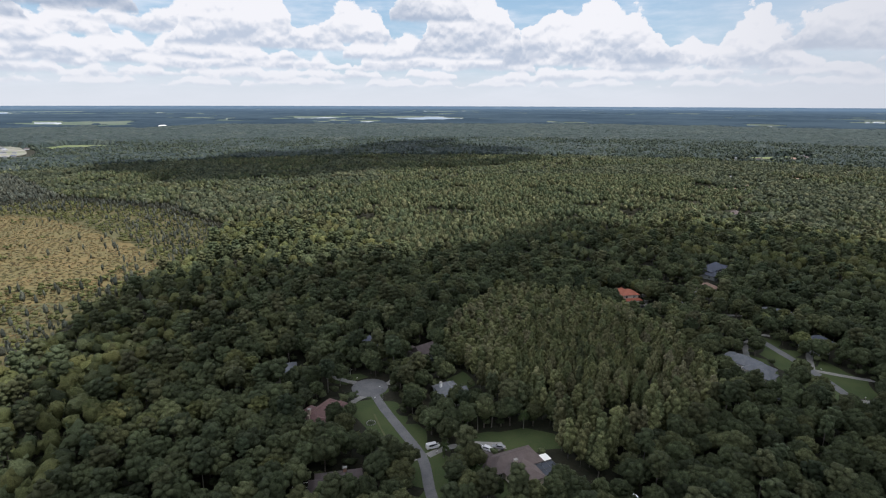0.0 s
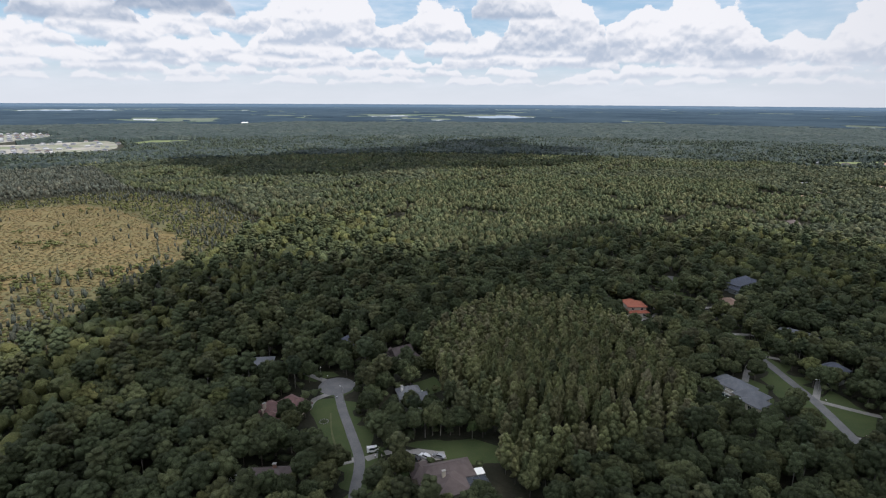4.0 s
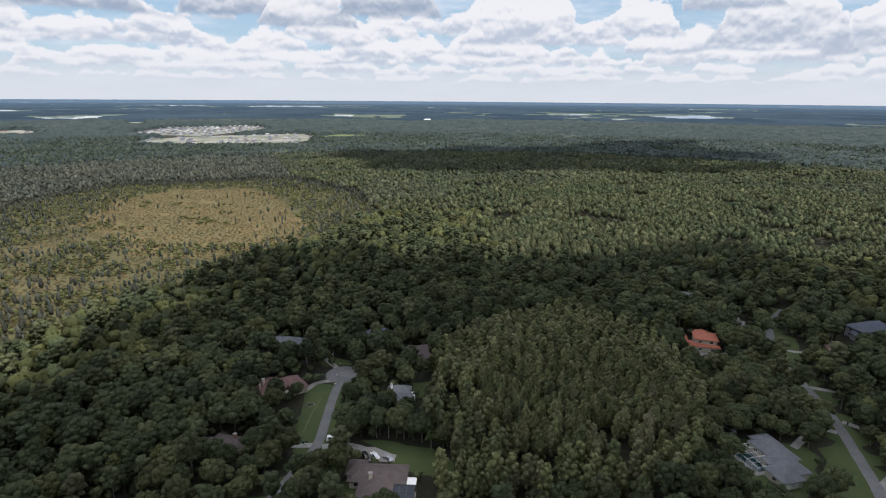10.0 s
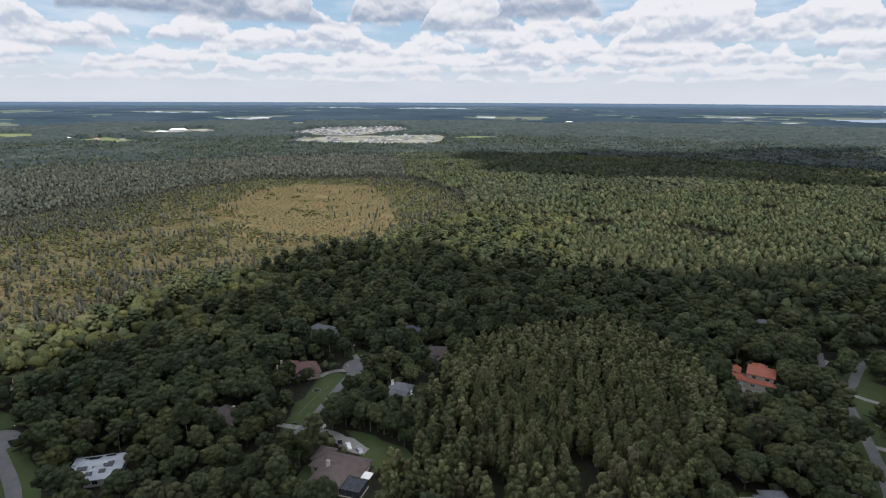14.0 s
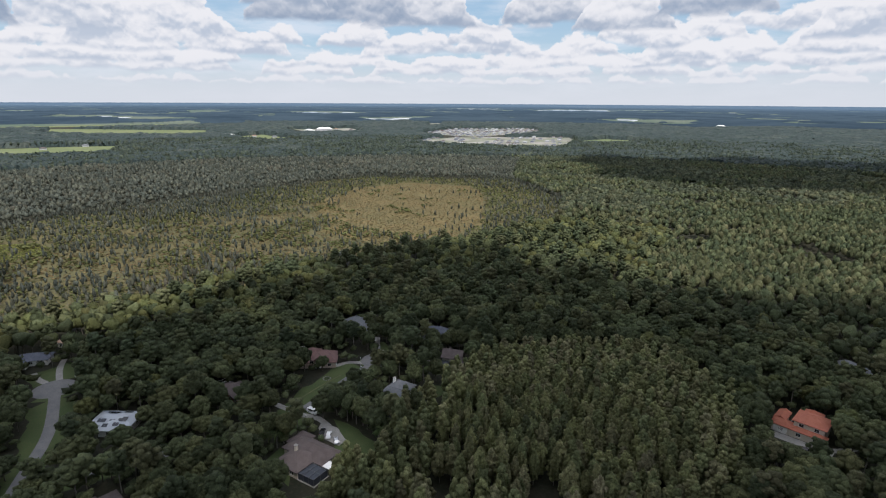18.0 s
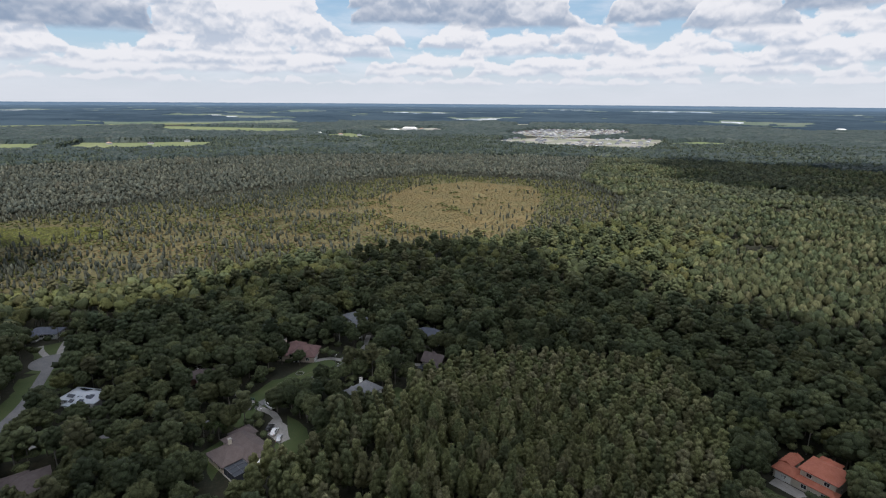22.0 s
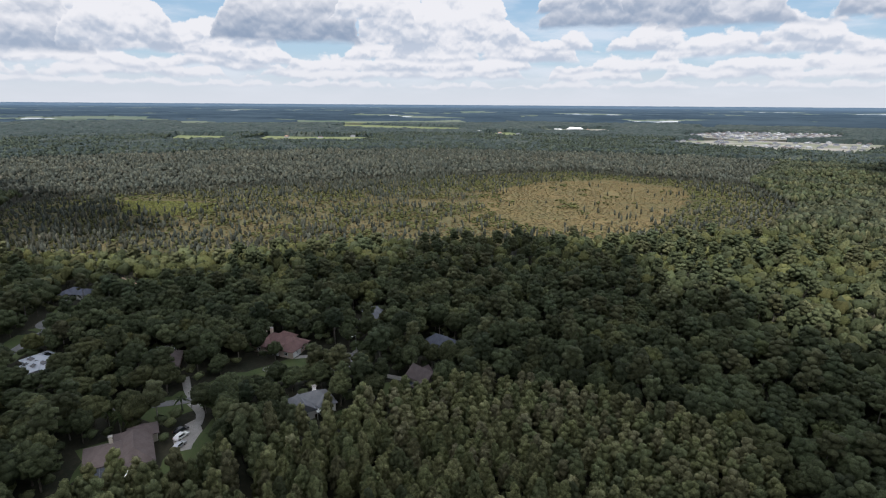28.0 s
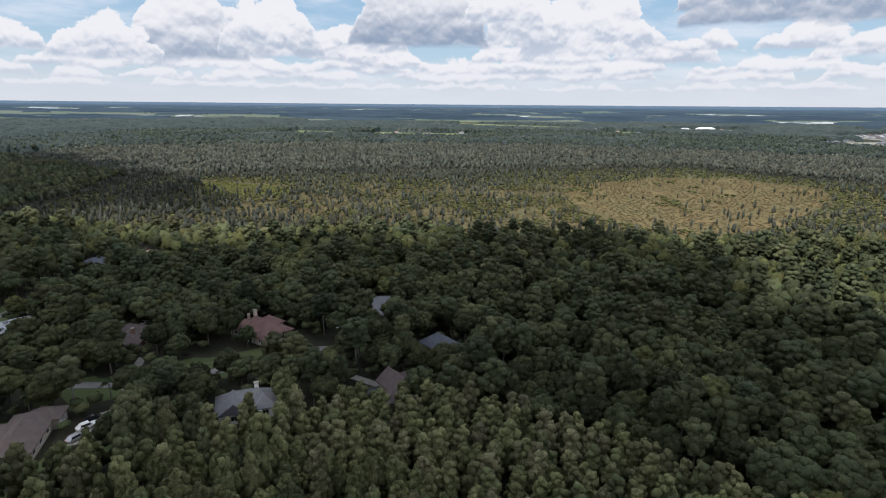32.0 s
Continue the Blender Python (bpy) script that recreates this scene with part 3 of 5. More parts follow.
def sheet(poly, z, step):
    """A flat patch with a wavering edge."""
    edge = []
    for (x0, y0), (x1, y1) in zip(poly, poly[1:] + poly[:1]):
        n = max(1, int(math.hypot(x1 - x0, y1 - y0) / step))
        edge += [(x0 + (x1 - x0) * k / n, y0 + (y1 - y0) * k / n) for k in range(n)]
    e = np.array(edge)
    e[:, 0] += (drift(e[:, 0] + 400, e[:, 1], step * 1.7) - 0.5) * step
    e[:, 1] += (drift(e[:, 0], e[:, 1] + 900, step * 1.7) - 0.5) * step
    bm = bmesh.new()
    face = bm.faces.new([bm.verts.new((x, y, z)) for x, y in e])
    bmesh.ops.triangulate(bm, faces=[face])
    bmesh.ops.recalc_face_normals(bm, faces=bm.faces)
    for q in bm.faces:
        if q.normal.z < 0:
            q.normal_flip()
    return bm


def ribbon(line, width, z, camber=0.0, wander=0.0):
    """A strip of road along a smoothed line."""
    p = [Vector(q) for q in line]
    pts = []
    for i in range(len(p) - 1):
        a, b, c, d = p[max(i - 1, 0)], p[i], p[i + 1], p[min(i + 2, len(p) - 1)]
        n = max(2, int((c - b).length / 2.0))
        for k in range(n):
            t = k / n
            pts.append(0.5 * ((2 * b) + (c - a) * t + (2 * a - 5 * b + 4 * c - d) * t * t + (3 * b - a - 3 * c + d) * t ** 3))
    pts.append(p[-1])
    bm, rows = bmesh.new(), []
    for i, q in enumerate(pts):
        way = (pts[min(i + 1, len(pts) - 1)] - pts[max(i - 1, 0)]).normalized()
        side = Vector((way.y, -way.x))
        w = width / 2 * (1 + wander * (drift(q.x, q.y, 3.0) - 0.5))
        rows.append([bm.verts.new((*(q + side * w * k), z + camber * (1 - k * k) - (0.1 if abs(k) > 1 else 0))) for k in (-1.01, -1, -0.5, 0, 0.5, 1, 1.01)])
    for r0, r1 in zip(rows, rows[1:]):
        for k in range(6):
            bm.faces.new((r0[k], r0[k + 1], r1[k + 1], r1[k]))
    for q in bm.faces:
        if q.normal.z < -0.1:
            q.normal_flip()
    return bm


def disc(cx, cy, r, z, n=40):
    bm = bmesh.new()
    mid = bm.verts.new((cx, cy, z + 0.06))
    ring = [bm.verts.new((cx + r * math.cos(k * math.tau / n), cy + r * math.sin(k * math.tau / n), z)) for k in range(n)]
    for k in range(n):
        bm.faces.new((mid, ring[k], ring[(k + 1) % n]))
    return bm


for k, poly in enumerate(LAWNS):
    tagged(part("lawn", sheet(poly, 0.012 + 0.004 * k, 4.0), LAWN), "mown green and yellowing grass lawn", "lawn", kind="structure")
for line, w in ((ROAD_A, 11.0), (ROAD_B, 14.0), (ROAD_C, 10.0)):
    tagged(part("verge", ribbon(line, w, 0.006, 0.0, 1.6), LAWN), "rough grass verge along the road", "verge", kind="structure")
for k, (line, w) in enumerate(((ROAD_A, 3.7), (ROAD_B, 4.0), (ROAD_B_SPUR, 2.9), (ROAD_C, 4.3))):
    tagged(part("road", ribbon(line, w, 0.10 + 0.006 * k, 0.06, 0.08), ASPHALT), "worn pale grey asphalt residential road", "road", kind="structure")
for cx, cy, r in ((-31.5, 219.3, 7.9), (-84, 88, 8.6)):
    tagged(part("turning_circle", disc(cx, cy, r, 0.135), ASPHALT), "grey asphalt turning circle at the road's end", "road", kind="structure")
for k, line in enumerate(DRIVES):
    tagged(part("driveway", ribbon(line, 2.7, 0.078 + 0.001 * k, 0.0, 0.15), CONCRETE), "pale concrete driveway", "driveway", kind="structure")
tagged(part("courtyard", sheet([(6, 176), (10, 179), (21, 179), (23, 175), (13, 172), (8, 173)], 0.098, 2.0), CONCRETE), "pale concrete parking court beside the brown house", "driveway", kind="structure")
tagged(part("marsh", sheet(WET_WOOD, 0.02, 30.0), WET_FLOOR), "olive and golden wet ground under thin trees", "marsh", kind="structure")
tagged(part("marsh", sheet(MEADOW, 0.06, 22.0), MARSH), "golden brown marsh of sedge and fern", "marsh", kind="structure")
tagged(part("marsh", sheet(MARSH_STRIP, 0.045, 22.0), WET_FLOOR), "golden brown wet ground between thin trees", "marsh", kind="structure")


# ---- trees ----
def ico(sub):
    bm = bmesh.new()
    bmesh.ops.create_icosphere(bm, subdivisions=sub, radius=1.0)
    v = np.array([q.co[:] for q in bm.verts])
    f = np.array([[q.index for q in p.verts] for p in bm.faces])
    bm.free()
    return v, f


ICO = {k: ico(k) for k in (1, 2, 3)}


def unit(n, gen):
    v = gen.normal(size=(n, 3))
    return v / np.linalg.norm(v, axis=1, keepdims=True)


def leaves(points, normals, size, gen):
    """Bent kite-shaped leaf clumps at the points, loosely facing outwards."""
    n = len(points)
    nrm = normals + 0.5 * gen.normal(size=(n, 3))
    nrm /= np.linalg.norm(nrm, axis=1, keepdims=True)
    u = np.cross(nrm, unit(n, gen))
    u /= np.linalg.norm(u, axis=1, keepdims=True) + 1e-9
    w = np.cross(nrm, u)
    s = size * gen.uniform(0.6, 1.35, (n, 1))
    v = np.stack([points - u * s, points + w * s * 0.85 + u * s * 0.12, points + u * s * 1.05 - nrm * s * 0.3, points - w * s * 0.85 + u * s * 0.1], 1).reshape(-1, 3)
    return v, np.arange(4 * n).reshape(n, 4)


def clumped(kind, level, gen):
    """A crown built up of rounded leaf masses of uneven size round a core, with loose sprays over them; about 1 m wide and high."""
    n = {"oak": {0: 58, 1: 26}, "cypress": {0: 30, 3: 20}, "pine": {0: 30, 1: 16}}[kind][level]
    k = (np.arange(n) + gen.uniform(0.2, 0.8, n)) / n
    turn = np.arange(n) * 2.39996 + gen.uniform(-0.5, 0.5, n)
    if kind == "oak":
        up = 1 - 1.32 * k
        wide = np.sqrt(np.clip(1 - up * up, 0, 1)) * gen.uniform(0.74, 1.08, n)
        lobes = 1 + 0.13 * np.sin(turn * 2 + gen.uniform(0, 6)) + 0.10 * np.sin(turn * 3 + gen.uniform(0, 6))
        at = np.stack([0.37 * wide * lobes * np.cos(turn), 0.37 * wide * lobes * np.sin(turn), 0.60 + np.where(up > 0, 0.29, 0.22) * up * gen.uniform(0.80, 1.1, n)], 1)
        size = gen.uniform(0.085, 0.165, n) * (1.15 if level else 1.0)
        flat_by, core_at, core_by = 0.66, 0.60, (0.36, 0.36, 0.27)
    elif kind == "pine":
        z = 0.52 + 0.46 * k
        wide = 0.34 * np.sin(np.pi * np.clip((z - 0.44) / 0.60, 0.02, 1)) ** 0.7 * gen.uniform(0.4, 1.1, n)
        at = np.stack([wide * np.cos(turn), wide * np.sin(turn), z], 1)
        size = gen.uniform(0.10, 0.18, n) * (1.15 if level else 1.0)
        flat_by, core_at, core_by = 0.36, 0.74, (0.22, 0.22, 0.17)
    else:
        z = 0.20 + 0.78 * k
        wide = 0.40 * np.clip((z - 0.10) / 0.26, 0.3, 1) * np.clip(1.03 - ((z - 0.34) / 0.66).clip(0, 1) ** 2.3, 0.05, 1) * gen.uniform(0.75, 1.1, n)
        at = np.stack([wide * np.cos(turn), wide * np.sin(turn), z], 1)
        size = gen.uniform(0.13, 0.25, n) * np.clip(1.16 - 0.40 * z, 0.6, 1.1) * (1.12 if level else 1.0)
        flat_by, core_at, core_by = 0.42, 0.52, (0.33, 0.33, 0.36)
    iv, fv = ICO[1]
    lump = iv[None] * size[:, None, None] * np.array((1, 1, flat_by)) * gen.uniform(0.72, 1.28, (n, len(iv), 1)) + at[:, None]
    cv, cf = ICO[2]
    core = cv * np.array(core_by) * gen.uniform(0.85, 1.1, (len(cv), 1)) + (0, 0, core_at)
    tris = np.concatenate([cf, (fv[None] + len(core) + np.arange(n)[:, None, None] * len(iv)).reshape(-1, 3)])
    m = {0: {"oak": 520}.get(kind, 220), 1: {"oak": 110}.get(kind, 60), 3: 70}[level]
    pick = gen.integers(0, n, m)
    out = unit(m, gen)
    out[:, 2] = np.abs(out[:, 2]) * 0.9 + 0.1 * out[:, 2]
    lv, lf = leaves(at[pick] + out * size[pick][:, None] * np.array((1.0, 1.0, flat_by)) * gen.uniform(0.85, 1.2, (m, 1)), out, {0: 0.030, 1: 0.050, 3: 0.055}[level], gen)
    lv[:, 2] = (lv[:, 2].reshape(-1, 4).mean(1, keepdims=True) + (lv[:, 2].reshape(-1, 4) - lv[:, 2].reshape(-1, 4).mean(1, keepdims=True)) * flat_by).ravel()
    solid = np.concatenate([core, lump.reshape(-1, 3)])
    return np.concatenate([solid, lv]), [tris, lf + len(solid)]


def crown(kind, level, gen):
    """Leafy crown for a tree about 1 m wide and 1 m high, standing on z = 0: a lobed mass of foliage and leaf clumps over it."""
    if level in (0, 3) or (level == 1 and kind in ("oak", "pine")):
        return clumped(kind, level, gen)
    big, small = {"oak": (8, 46), "pine": (7, 30), "cypress": (5, 26)}.get(kind, (5, 12))
    small = small // 2
    b, c = unit(big, gen), unit(small, gen)
    b[:, 2], c[:, 2] = np.where(b[:, 2] < -0.3, -b[:, 2], b[:, 2]), np.where(c[:, 2] < -0.5, -c[:, 2], c[:, 2])
    swell, bulge = gen.uniform(0.5, 1.2, big), gen.uniform(0.6, 1.2, small)
    low, g1, g2 = {"oak": (0.44, 0.37, 0.30), "pine": (0.36, 0.40, 0.33), "cypress": (0.54, 0.20, 0.33)}.get(kind, (0.30, 0.45, 0.30))
    tight = {"oak": 26.0, "pine": 20.0}.get(kind, 18.0) * 0.6

    def surface(d):
        k = g1 * np.max(swell * np.exp(-6.5 * (1 - d @ b.T)), axis=1) + g2 * np.max(bulge * np.exp(-tight * (1 - d @ c.T)), axis=1)
        p = d * (low + k)[:, None]
        if kind == "oak":
            p = p * np.where(p[:, 2:3] < 0, (0.52, 0.52, 0.50), (0.52, 0.52, 0.38)) + (0, 0, 0.62)
        elif kind == "pine":
            p = p * np.where(p[:, 2:3] < 0, (0.42, 0.42, 0.16), (0.44, 0.44, 0.28)) + (0, 0, 0.72)
        elif kind == "cypress":
            p = p * np.where(p[:, 2:3] < 0, (0.52, 0.52, 0.44), (0.52, 0.52, 0.30)) + (0, 0, 0.66)
            p[:, :2] *= 1.10 - 0.58 * np.clip((p[:, 2:3] - 0.48) / 0.52, 0, 1) ** 1.25
        else:
            p = p * (0.40, 0.40, 0.36) + (0, 0, 0.60)
        return p

    iv, fv = ICO[{1: 3, 2: 1, 4: 2}[level]]
    core = (surface(iv) - (0, 0, 0.6)) * 0.97 + (0, 0, 0.6) + gen.normal(size=iv.shape) * {1: 0.017, 2: 0.035, 4: 0.028}[level]
    m = {1: 40, 2: 4, 4: 16}[level]
    size = {1: 0.08, 2: 0.15, 4: 0.09}[level]
    d = unit(m, gen)
    d[:, 2] = np.where(d[:, 2] < -0.2, -d[:, 2], d[:, 2])
    lv, lf = leaves((surface(d) - (0, 0, 0.6)) * gen.uniform(0.94, 1.15, (m, 1)) + (0, 0, 0.6), d, size, gen)
    return np.concatenate([core, lv]), [fv, lf + len(core)]


def stem(kind, level, gen):
    """Tapered trunk with limbs, for the same unit tree."""
    rows = []

    def tube(a, b, ra, rb, sides):
        a, b = np.array(a), np.array(b)
        d = (b - a) / np.linalg.norm(b - a)
        u = np.cross(d, (0.3, 0.9, 0.1))
        u /= np.linalg.norm(u)
        w = np.cross(d, u)
        t = np.arange(sides) * math.tau / sides
        ring = np.cos(t)[:, None] * u + np.sin(t)[:, None] * w
        rows.append((np.concatenate([a + ring * ra, b + ring * rb]), np.array([[k, (k + 1) % sides, sides + (k + 1) % sides, sides + k] for k in range(sides)])))

    sides = 6 if level == 0 else 3
    top = 0.62 if kind == "oak" else 0.93
    lean = gen.normal(scale=0.012, size=2)
    mid = (lean[0], lean[1], top * 0.5)
    girth = {"oak": 0.030, "pine": 0.026}.get(kind, 0.034)
    tube((0, 0, -0.03), mid, girth, girth * 0.75, sides)
    tube(mid, (lean[0] * 2, lean[1] * 2, top), girth * 0.75, girth * 0.3, sides)
    if level == 0:
        for k in range(6 if kind == "oak" else 4):
            a, z = gen.uniform(0, math.tau), gen.uniform(0.36, 0.58) if kind == "oak" else gen.uniform(0.4, 0.8)
            r = gen.uniform(0.2, 0.33) if kind == "oak" else gen.uniform(0.1, 0.2)
            tube((lean[0] * z, lean[1] * z, z), (r * math.cos(a), r * math.sin(a), z + gen.uniform(0.08, 0.2)), girth * 0.45, girth * 0.15, 4)
    vs, fs, total = [], [], 0
    for v, f in rows:
        vs.append(v)
        fs.append(f + total)
        total += len(v)
    return np.concatenate(vs), [np.concatenate(fs)]


def wood_stand(name, kind, level, spots, leaf, bark, label, category):
    """Many trees of one kind, joined: one object of foliage and stems."""
    gen = np.random.default_rng(len(spots) + level)
    protos = []
    for k in range(9 if level != 2 else 14):
        cv, cf = crown(kind, level, gen)
        if level != 2:
            sv, sf = stem(kind, 1, gen)
            quads = np.concatenate([cf[1], sf[0] + len(cv)])
            protos.append((np.concatenate([cv, sv]), cf[0], quads, len(sf[0])))
        else:
            protos.append((cv, cf[0], cf[1], 0))
    which = gen.integers(0, len(protos), len(spots))
    V, T, Q, tint, slot3, slot4, total = [], [], [], [], [], [], 0
    for k, (pv, p3, p4, stems) in enumerate(protos):
        s = spots[which == k]
        if not len(s):
            continue
        n = len(s)
        a = gen.uniform(0, math.tau, n)
        c, sn = np.cos(a)[:, None], np.sin(a)[:, None]
        x, y = pv[None, :, 0] * s[:, 2:3], pv[None, :, 1] * s[:, 2:3]
        V.append(np.stack([x * c - y * sn + s[:, 0:1], x * sn + y * c + s[:, 1:2], pv[None, :, 2] * s[:, 3:4] + 0 * c], -1).reshape(-1, 3))
        base = total + np.arange(n)[:, None, None] * len(pv)
        T.append((p3[None] + base).reshape(-1, 3))
        Q.append((p4[None] + base).reshape(-1, 4))
        slot4.append(np.tile(np.concatenate([np.zeros(len(p4) - stems, np.int32), np.ones(stems, np.int32)]), n))
        tint.append(np.repeat(gen.random(n), len(pv)))
        total += n * len(pv)
    T, Q = np.concatenate(T), np.concatenate(Q)
    me = mesh_from(name, np.concatenate(V), [T, Q], [leaf, bark], np.concatenate(tint), smooth=True)
    me.polygons.foreach_set("material_index", np.concatenate([np.zeros(len(T), np.int32), np.concatenate(slot4)]))
    return tagged(new(name, me), label, category, kind="stuff")


def single_trees(name, kind, spots, leaf, bark, label, group, shapes=8):
    """Trees as things of their own: trunk and crown under an empty, copied."""
    gen = np.random.default_rng(len(name) * 31)
    first = []
    for k in range(shapes):
        x, y, w, h = spots[k]
        t = thing(name, pose(x, y, 0, 0, 0, gen.uniform(0, 360)), label, "tree", group)
        t.scale = (w, w, h)
        sv, sf = stem(kind, 0, gen)
        cv, cf = crown(kind, 0, gen)
        new("trunk", mesh_from("trunk", sv, sf, bark, smooth=True)).parent = t
        new("crown", mesh_from("crown", cv, cf, leaf, np.zeros(len(cv)), smooth=True)).parent = t
        first.append(t)
    for k, (x, y, w, h) in enumerate(spots[shapes:]):
        t = copy_thing(first[k % shapes], pose(x, y, 0, 0, 0, gen.uniform(0, 360)))
        t.scale = (w, w, h)


def grid(x0, x1, y0, y1, step, gen):
    """Loosely jittered places."""
    gx, gy = np.meshgrid(np.arange(x0, x1, step), np.arange(y0, y1, step * 0.87))
    gx = gx + (np.arange(gx.shape[0]) % 2)[:, None] * step / 2
    x, y = gx.ravel(), gy.ravel()
    return x + gen.uniform(-0.36, 0.36, x.size) * step, y + gen.uniform(-0.36, 0.36, y.size) * step


def in_view(x, y):
    """The part of the country that lies before the flight path: north and west of it."""
    edge_east = 175 + np.maximum(y - 120, 0) * 0.83
    edge_south = np.where(x > -60, 62, 122 + x)
    return (x < edge_east) & (y > edge_south) & ~((x > 62) & (y < 128))


# yards kept open: centre and radius
YARDS = [(34, 160, 10), (24, 150, 6), (-37, 108, 9), (-30, 104, 6), (119, 313, 8), (111, 315, 6), (-2, 240, 5), (10, 207, 6), (-70, 226, 6), (-36, 256, 7), (-29, 190, 6), (148, 236, 8), (132, 222, 7), (28, 176, 5), (187, 254, 7), (14, 211, 7), (45, 155, 8), (52, 152, 6), (114, 309, 4), (-27, 108, 8), (104, 392, 6), (170, 343, 6), (168, 338, 7), (187, 371, 8), (180, 361, 6), (-27, 183, 5)]


def free(x, y, margin):
    ok = np.ones(len(x), bool)
    for poly in TOWN_YARDS:
        ok &= ~inside(x, y, poly)
    for line, w in ((ROAD_A[:5], 4.2), (ROAD_A[4:], 4.4), (ROAD_B[:10], 5.6), (ROAD_B[9:], 3.0), (ROAD_B_SPUR, 3.8), (ROAD_C, 4.0)):
        ok &= off_line(x, y, line) > w + margin * 0.35
    for line in DRIVES:
        ok &= off_line(x, y, line) > 0.9 + margin * 0.1
    for cx, cy, r in ((-31.5, 218.5, 9.6), (-84, 88, 10)):
        ok &= np.hypot(x - cx, y - cy) > r + margin * 0.4
    for poly in LAWNS:
        ok &= ~inside(x, y, poly) & (off_line(x, y, poly + poly[:1]) > margin * 0.45)
    ok &= ~inside(x, y, [(3, 175), (10, 182), (22, 182), (25, 174), (13, 169)])
    for cx, cy, r in YARDS:
        ok &= np.hypot(x - cx, y - cy) > r
    for cx, cy, hx, hy, turn in FOOT:
        c, s = math.cos(radians(turn)), math.sin(radians(turn))
        u, v = (x - cx) * c + (y - cy) * s, -(x - cx) * s + (y - cy) * c
        ok &= (np.abs(u) > hx + margin) | (np.abs(v) > hy + margin)
    return ok


# footprints kept free of trees: centre, half sizes, turn
FOOT = []


# ---- houses ----
def box(bm, x0, x1, y0, y1, z0, z1):
    v = [bm.verts.new(p) for p in ((x0, y0, z0), (x1, y0, z0), (x1, y1, z0), (x0, y1, z0), (x0, y0, z1), (x1, y0, z1), (x1, y1, z1), (x0, y1, z1))]
    for q in ((3, 2, 1, 0), (4, 5, 6, 7), (0, 1, 5, 4), (1, 2, 6, 5), (2, 3, 7, 6), (3, 0, 4, 7)):
        bm.faces.new([v[k] for k in q])
    return bm


def bevelled(x0, x1, y0, y1, z0, z1, r=0.03):
    bm = box(bmesh.new(), x0, x1, y0, y1, z0, z1)
    bmesh.ops.bevel(bm, geom=bm.edges[:], offset=r, segments=1, affect="EDGES")
    return bm


def roof_mesh(x0, x1, y0, y1, z, up, style):
    """A hip or gable roof with eaves of real thickness; the ridge runs along the longer side."""
    bm, t = bmesh.new(), 0.22
    along = (x1 - x0) >= (y1 - y0)
    half = (y1 - y0) / 2 if along else (x1 - x0) / 2
    inset = min(half, ((x1 - x0) if along else (y1 - y0)) / 2 - 0.05) if style == "hip" else 0.0
    mx, my = (x0 + x1) / 2, (y0 + y1) / 2
    r0, r1 = ((x0 + inset, my), (x1 - inset, my)) if along else ((mx, y0 + inset), (mx, y1 - inset))
    low = [bm.verts.new((*p, z - t)) for p in ((x0, y0), (x1, y0), (x1, y1), (x0, y1))]
    top = [bm.verts.new((*p, z)) for p in ((x0, y0), (x1, y0), (x1, y1), (x0, y1))]
    ra, rb = bm.verts.new((*r0, z + up)), bm.verts.new((*r1, z + up))
    bm.faces.new(low[::-1])
    for k in range(4):
        bm.faces.new((low[k], low[(k + 1) % 4], top[(k + 1) % 4], top[k]))
    a, b, c, d = top
    if along:
        for q in ((a, b, rb, ra), (c, d, ra, rb), (b, c, rb), (d, a, ra)):
            bm.faces.new(q)
    else:
        for q in ((b, c, rb, ra), (d, a, ra, rb), (a, b, ra), (c, d, rb)):
            bm.faces.new(q)
    return bm


def ridge_mesh(x0, x1, y0, y1, z, up, style):
    along = (x1 - x0) >= (y1 - y0)
    half = (y1 - y0) / 2 if along else (x1 - x0) / 2
    inset = min(half, ((x1 - x0) if along else (y1 - y0)) / 2 - 0.05) if style == "hip" else 0.0
    mx, my = (x0 + x1) / 2, (y0 + y1) / 2
    if along:
        return bevelled(x0 + inset, x1 - inset + 0.02, my - 0.14, my + 0.14, z + up - 0.04, z + up + 0.06, 0.025)
    return bevelled(mx - 0.14, mx + 0.14, y0 + inset, y1 - inset + 0.02, z + up - 0.04, z + up + 0.06, 0.025)


def opening(parent, name, x, y, z, w, h, face, pane_mat, frame_mat):
    """A framed window or door on a wall that faces face ('n', 's', 'e' or 'w')."""
    frame_bm = bmesh.new()
    e = 0.10
    for a0, a1, z0, z1 in ((-w / 2, w / 2, -e, 0), (-w / 2, w / 2, h, h + e), (-w / 2 - e, -w / 2, -e, h + e), (w / 2, w / 2 + e, -e, h + e), (-0.03, 0.03, 0, h)):
        box(frame_bm, a0, a1, -0.07, 0.05, z0, z1)
    pane_bm = box(bmesh.new(), -w / 2, w / 2, -0.02, 0.02, 0, h)
    turn = {"s": 0, "e": 90, "n": 180, "w": -90}[face]
    m = pose(x, y, z, 0, 0, turn)
    for bm in (frame_bm, pane_bm):
        bm.transform(m)
    ob = part(name, frame_bm, frame_mat, parent)
    part("pane", pane_bm, pane_mat, ob)
    return ob


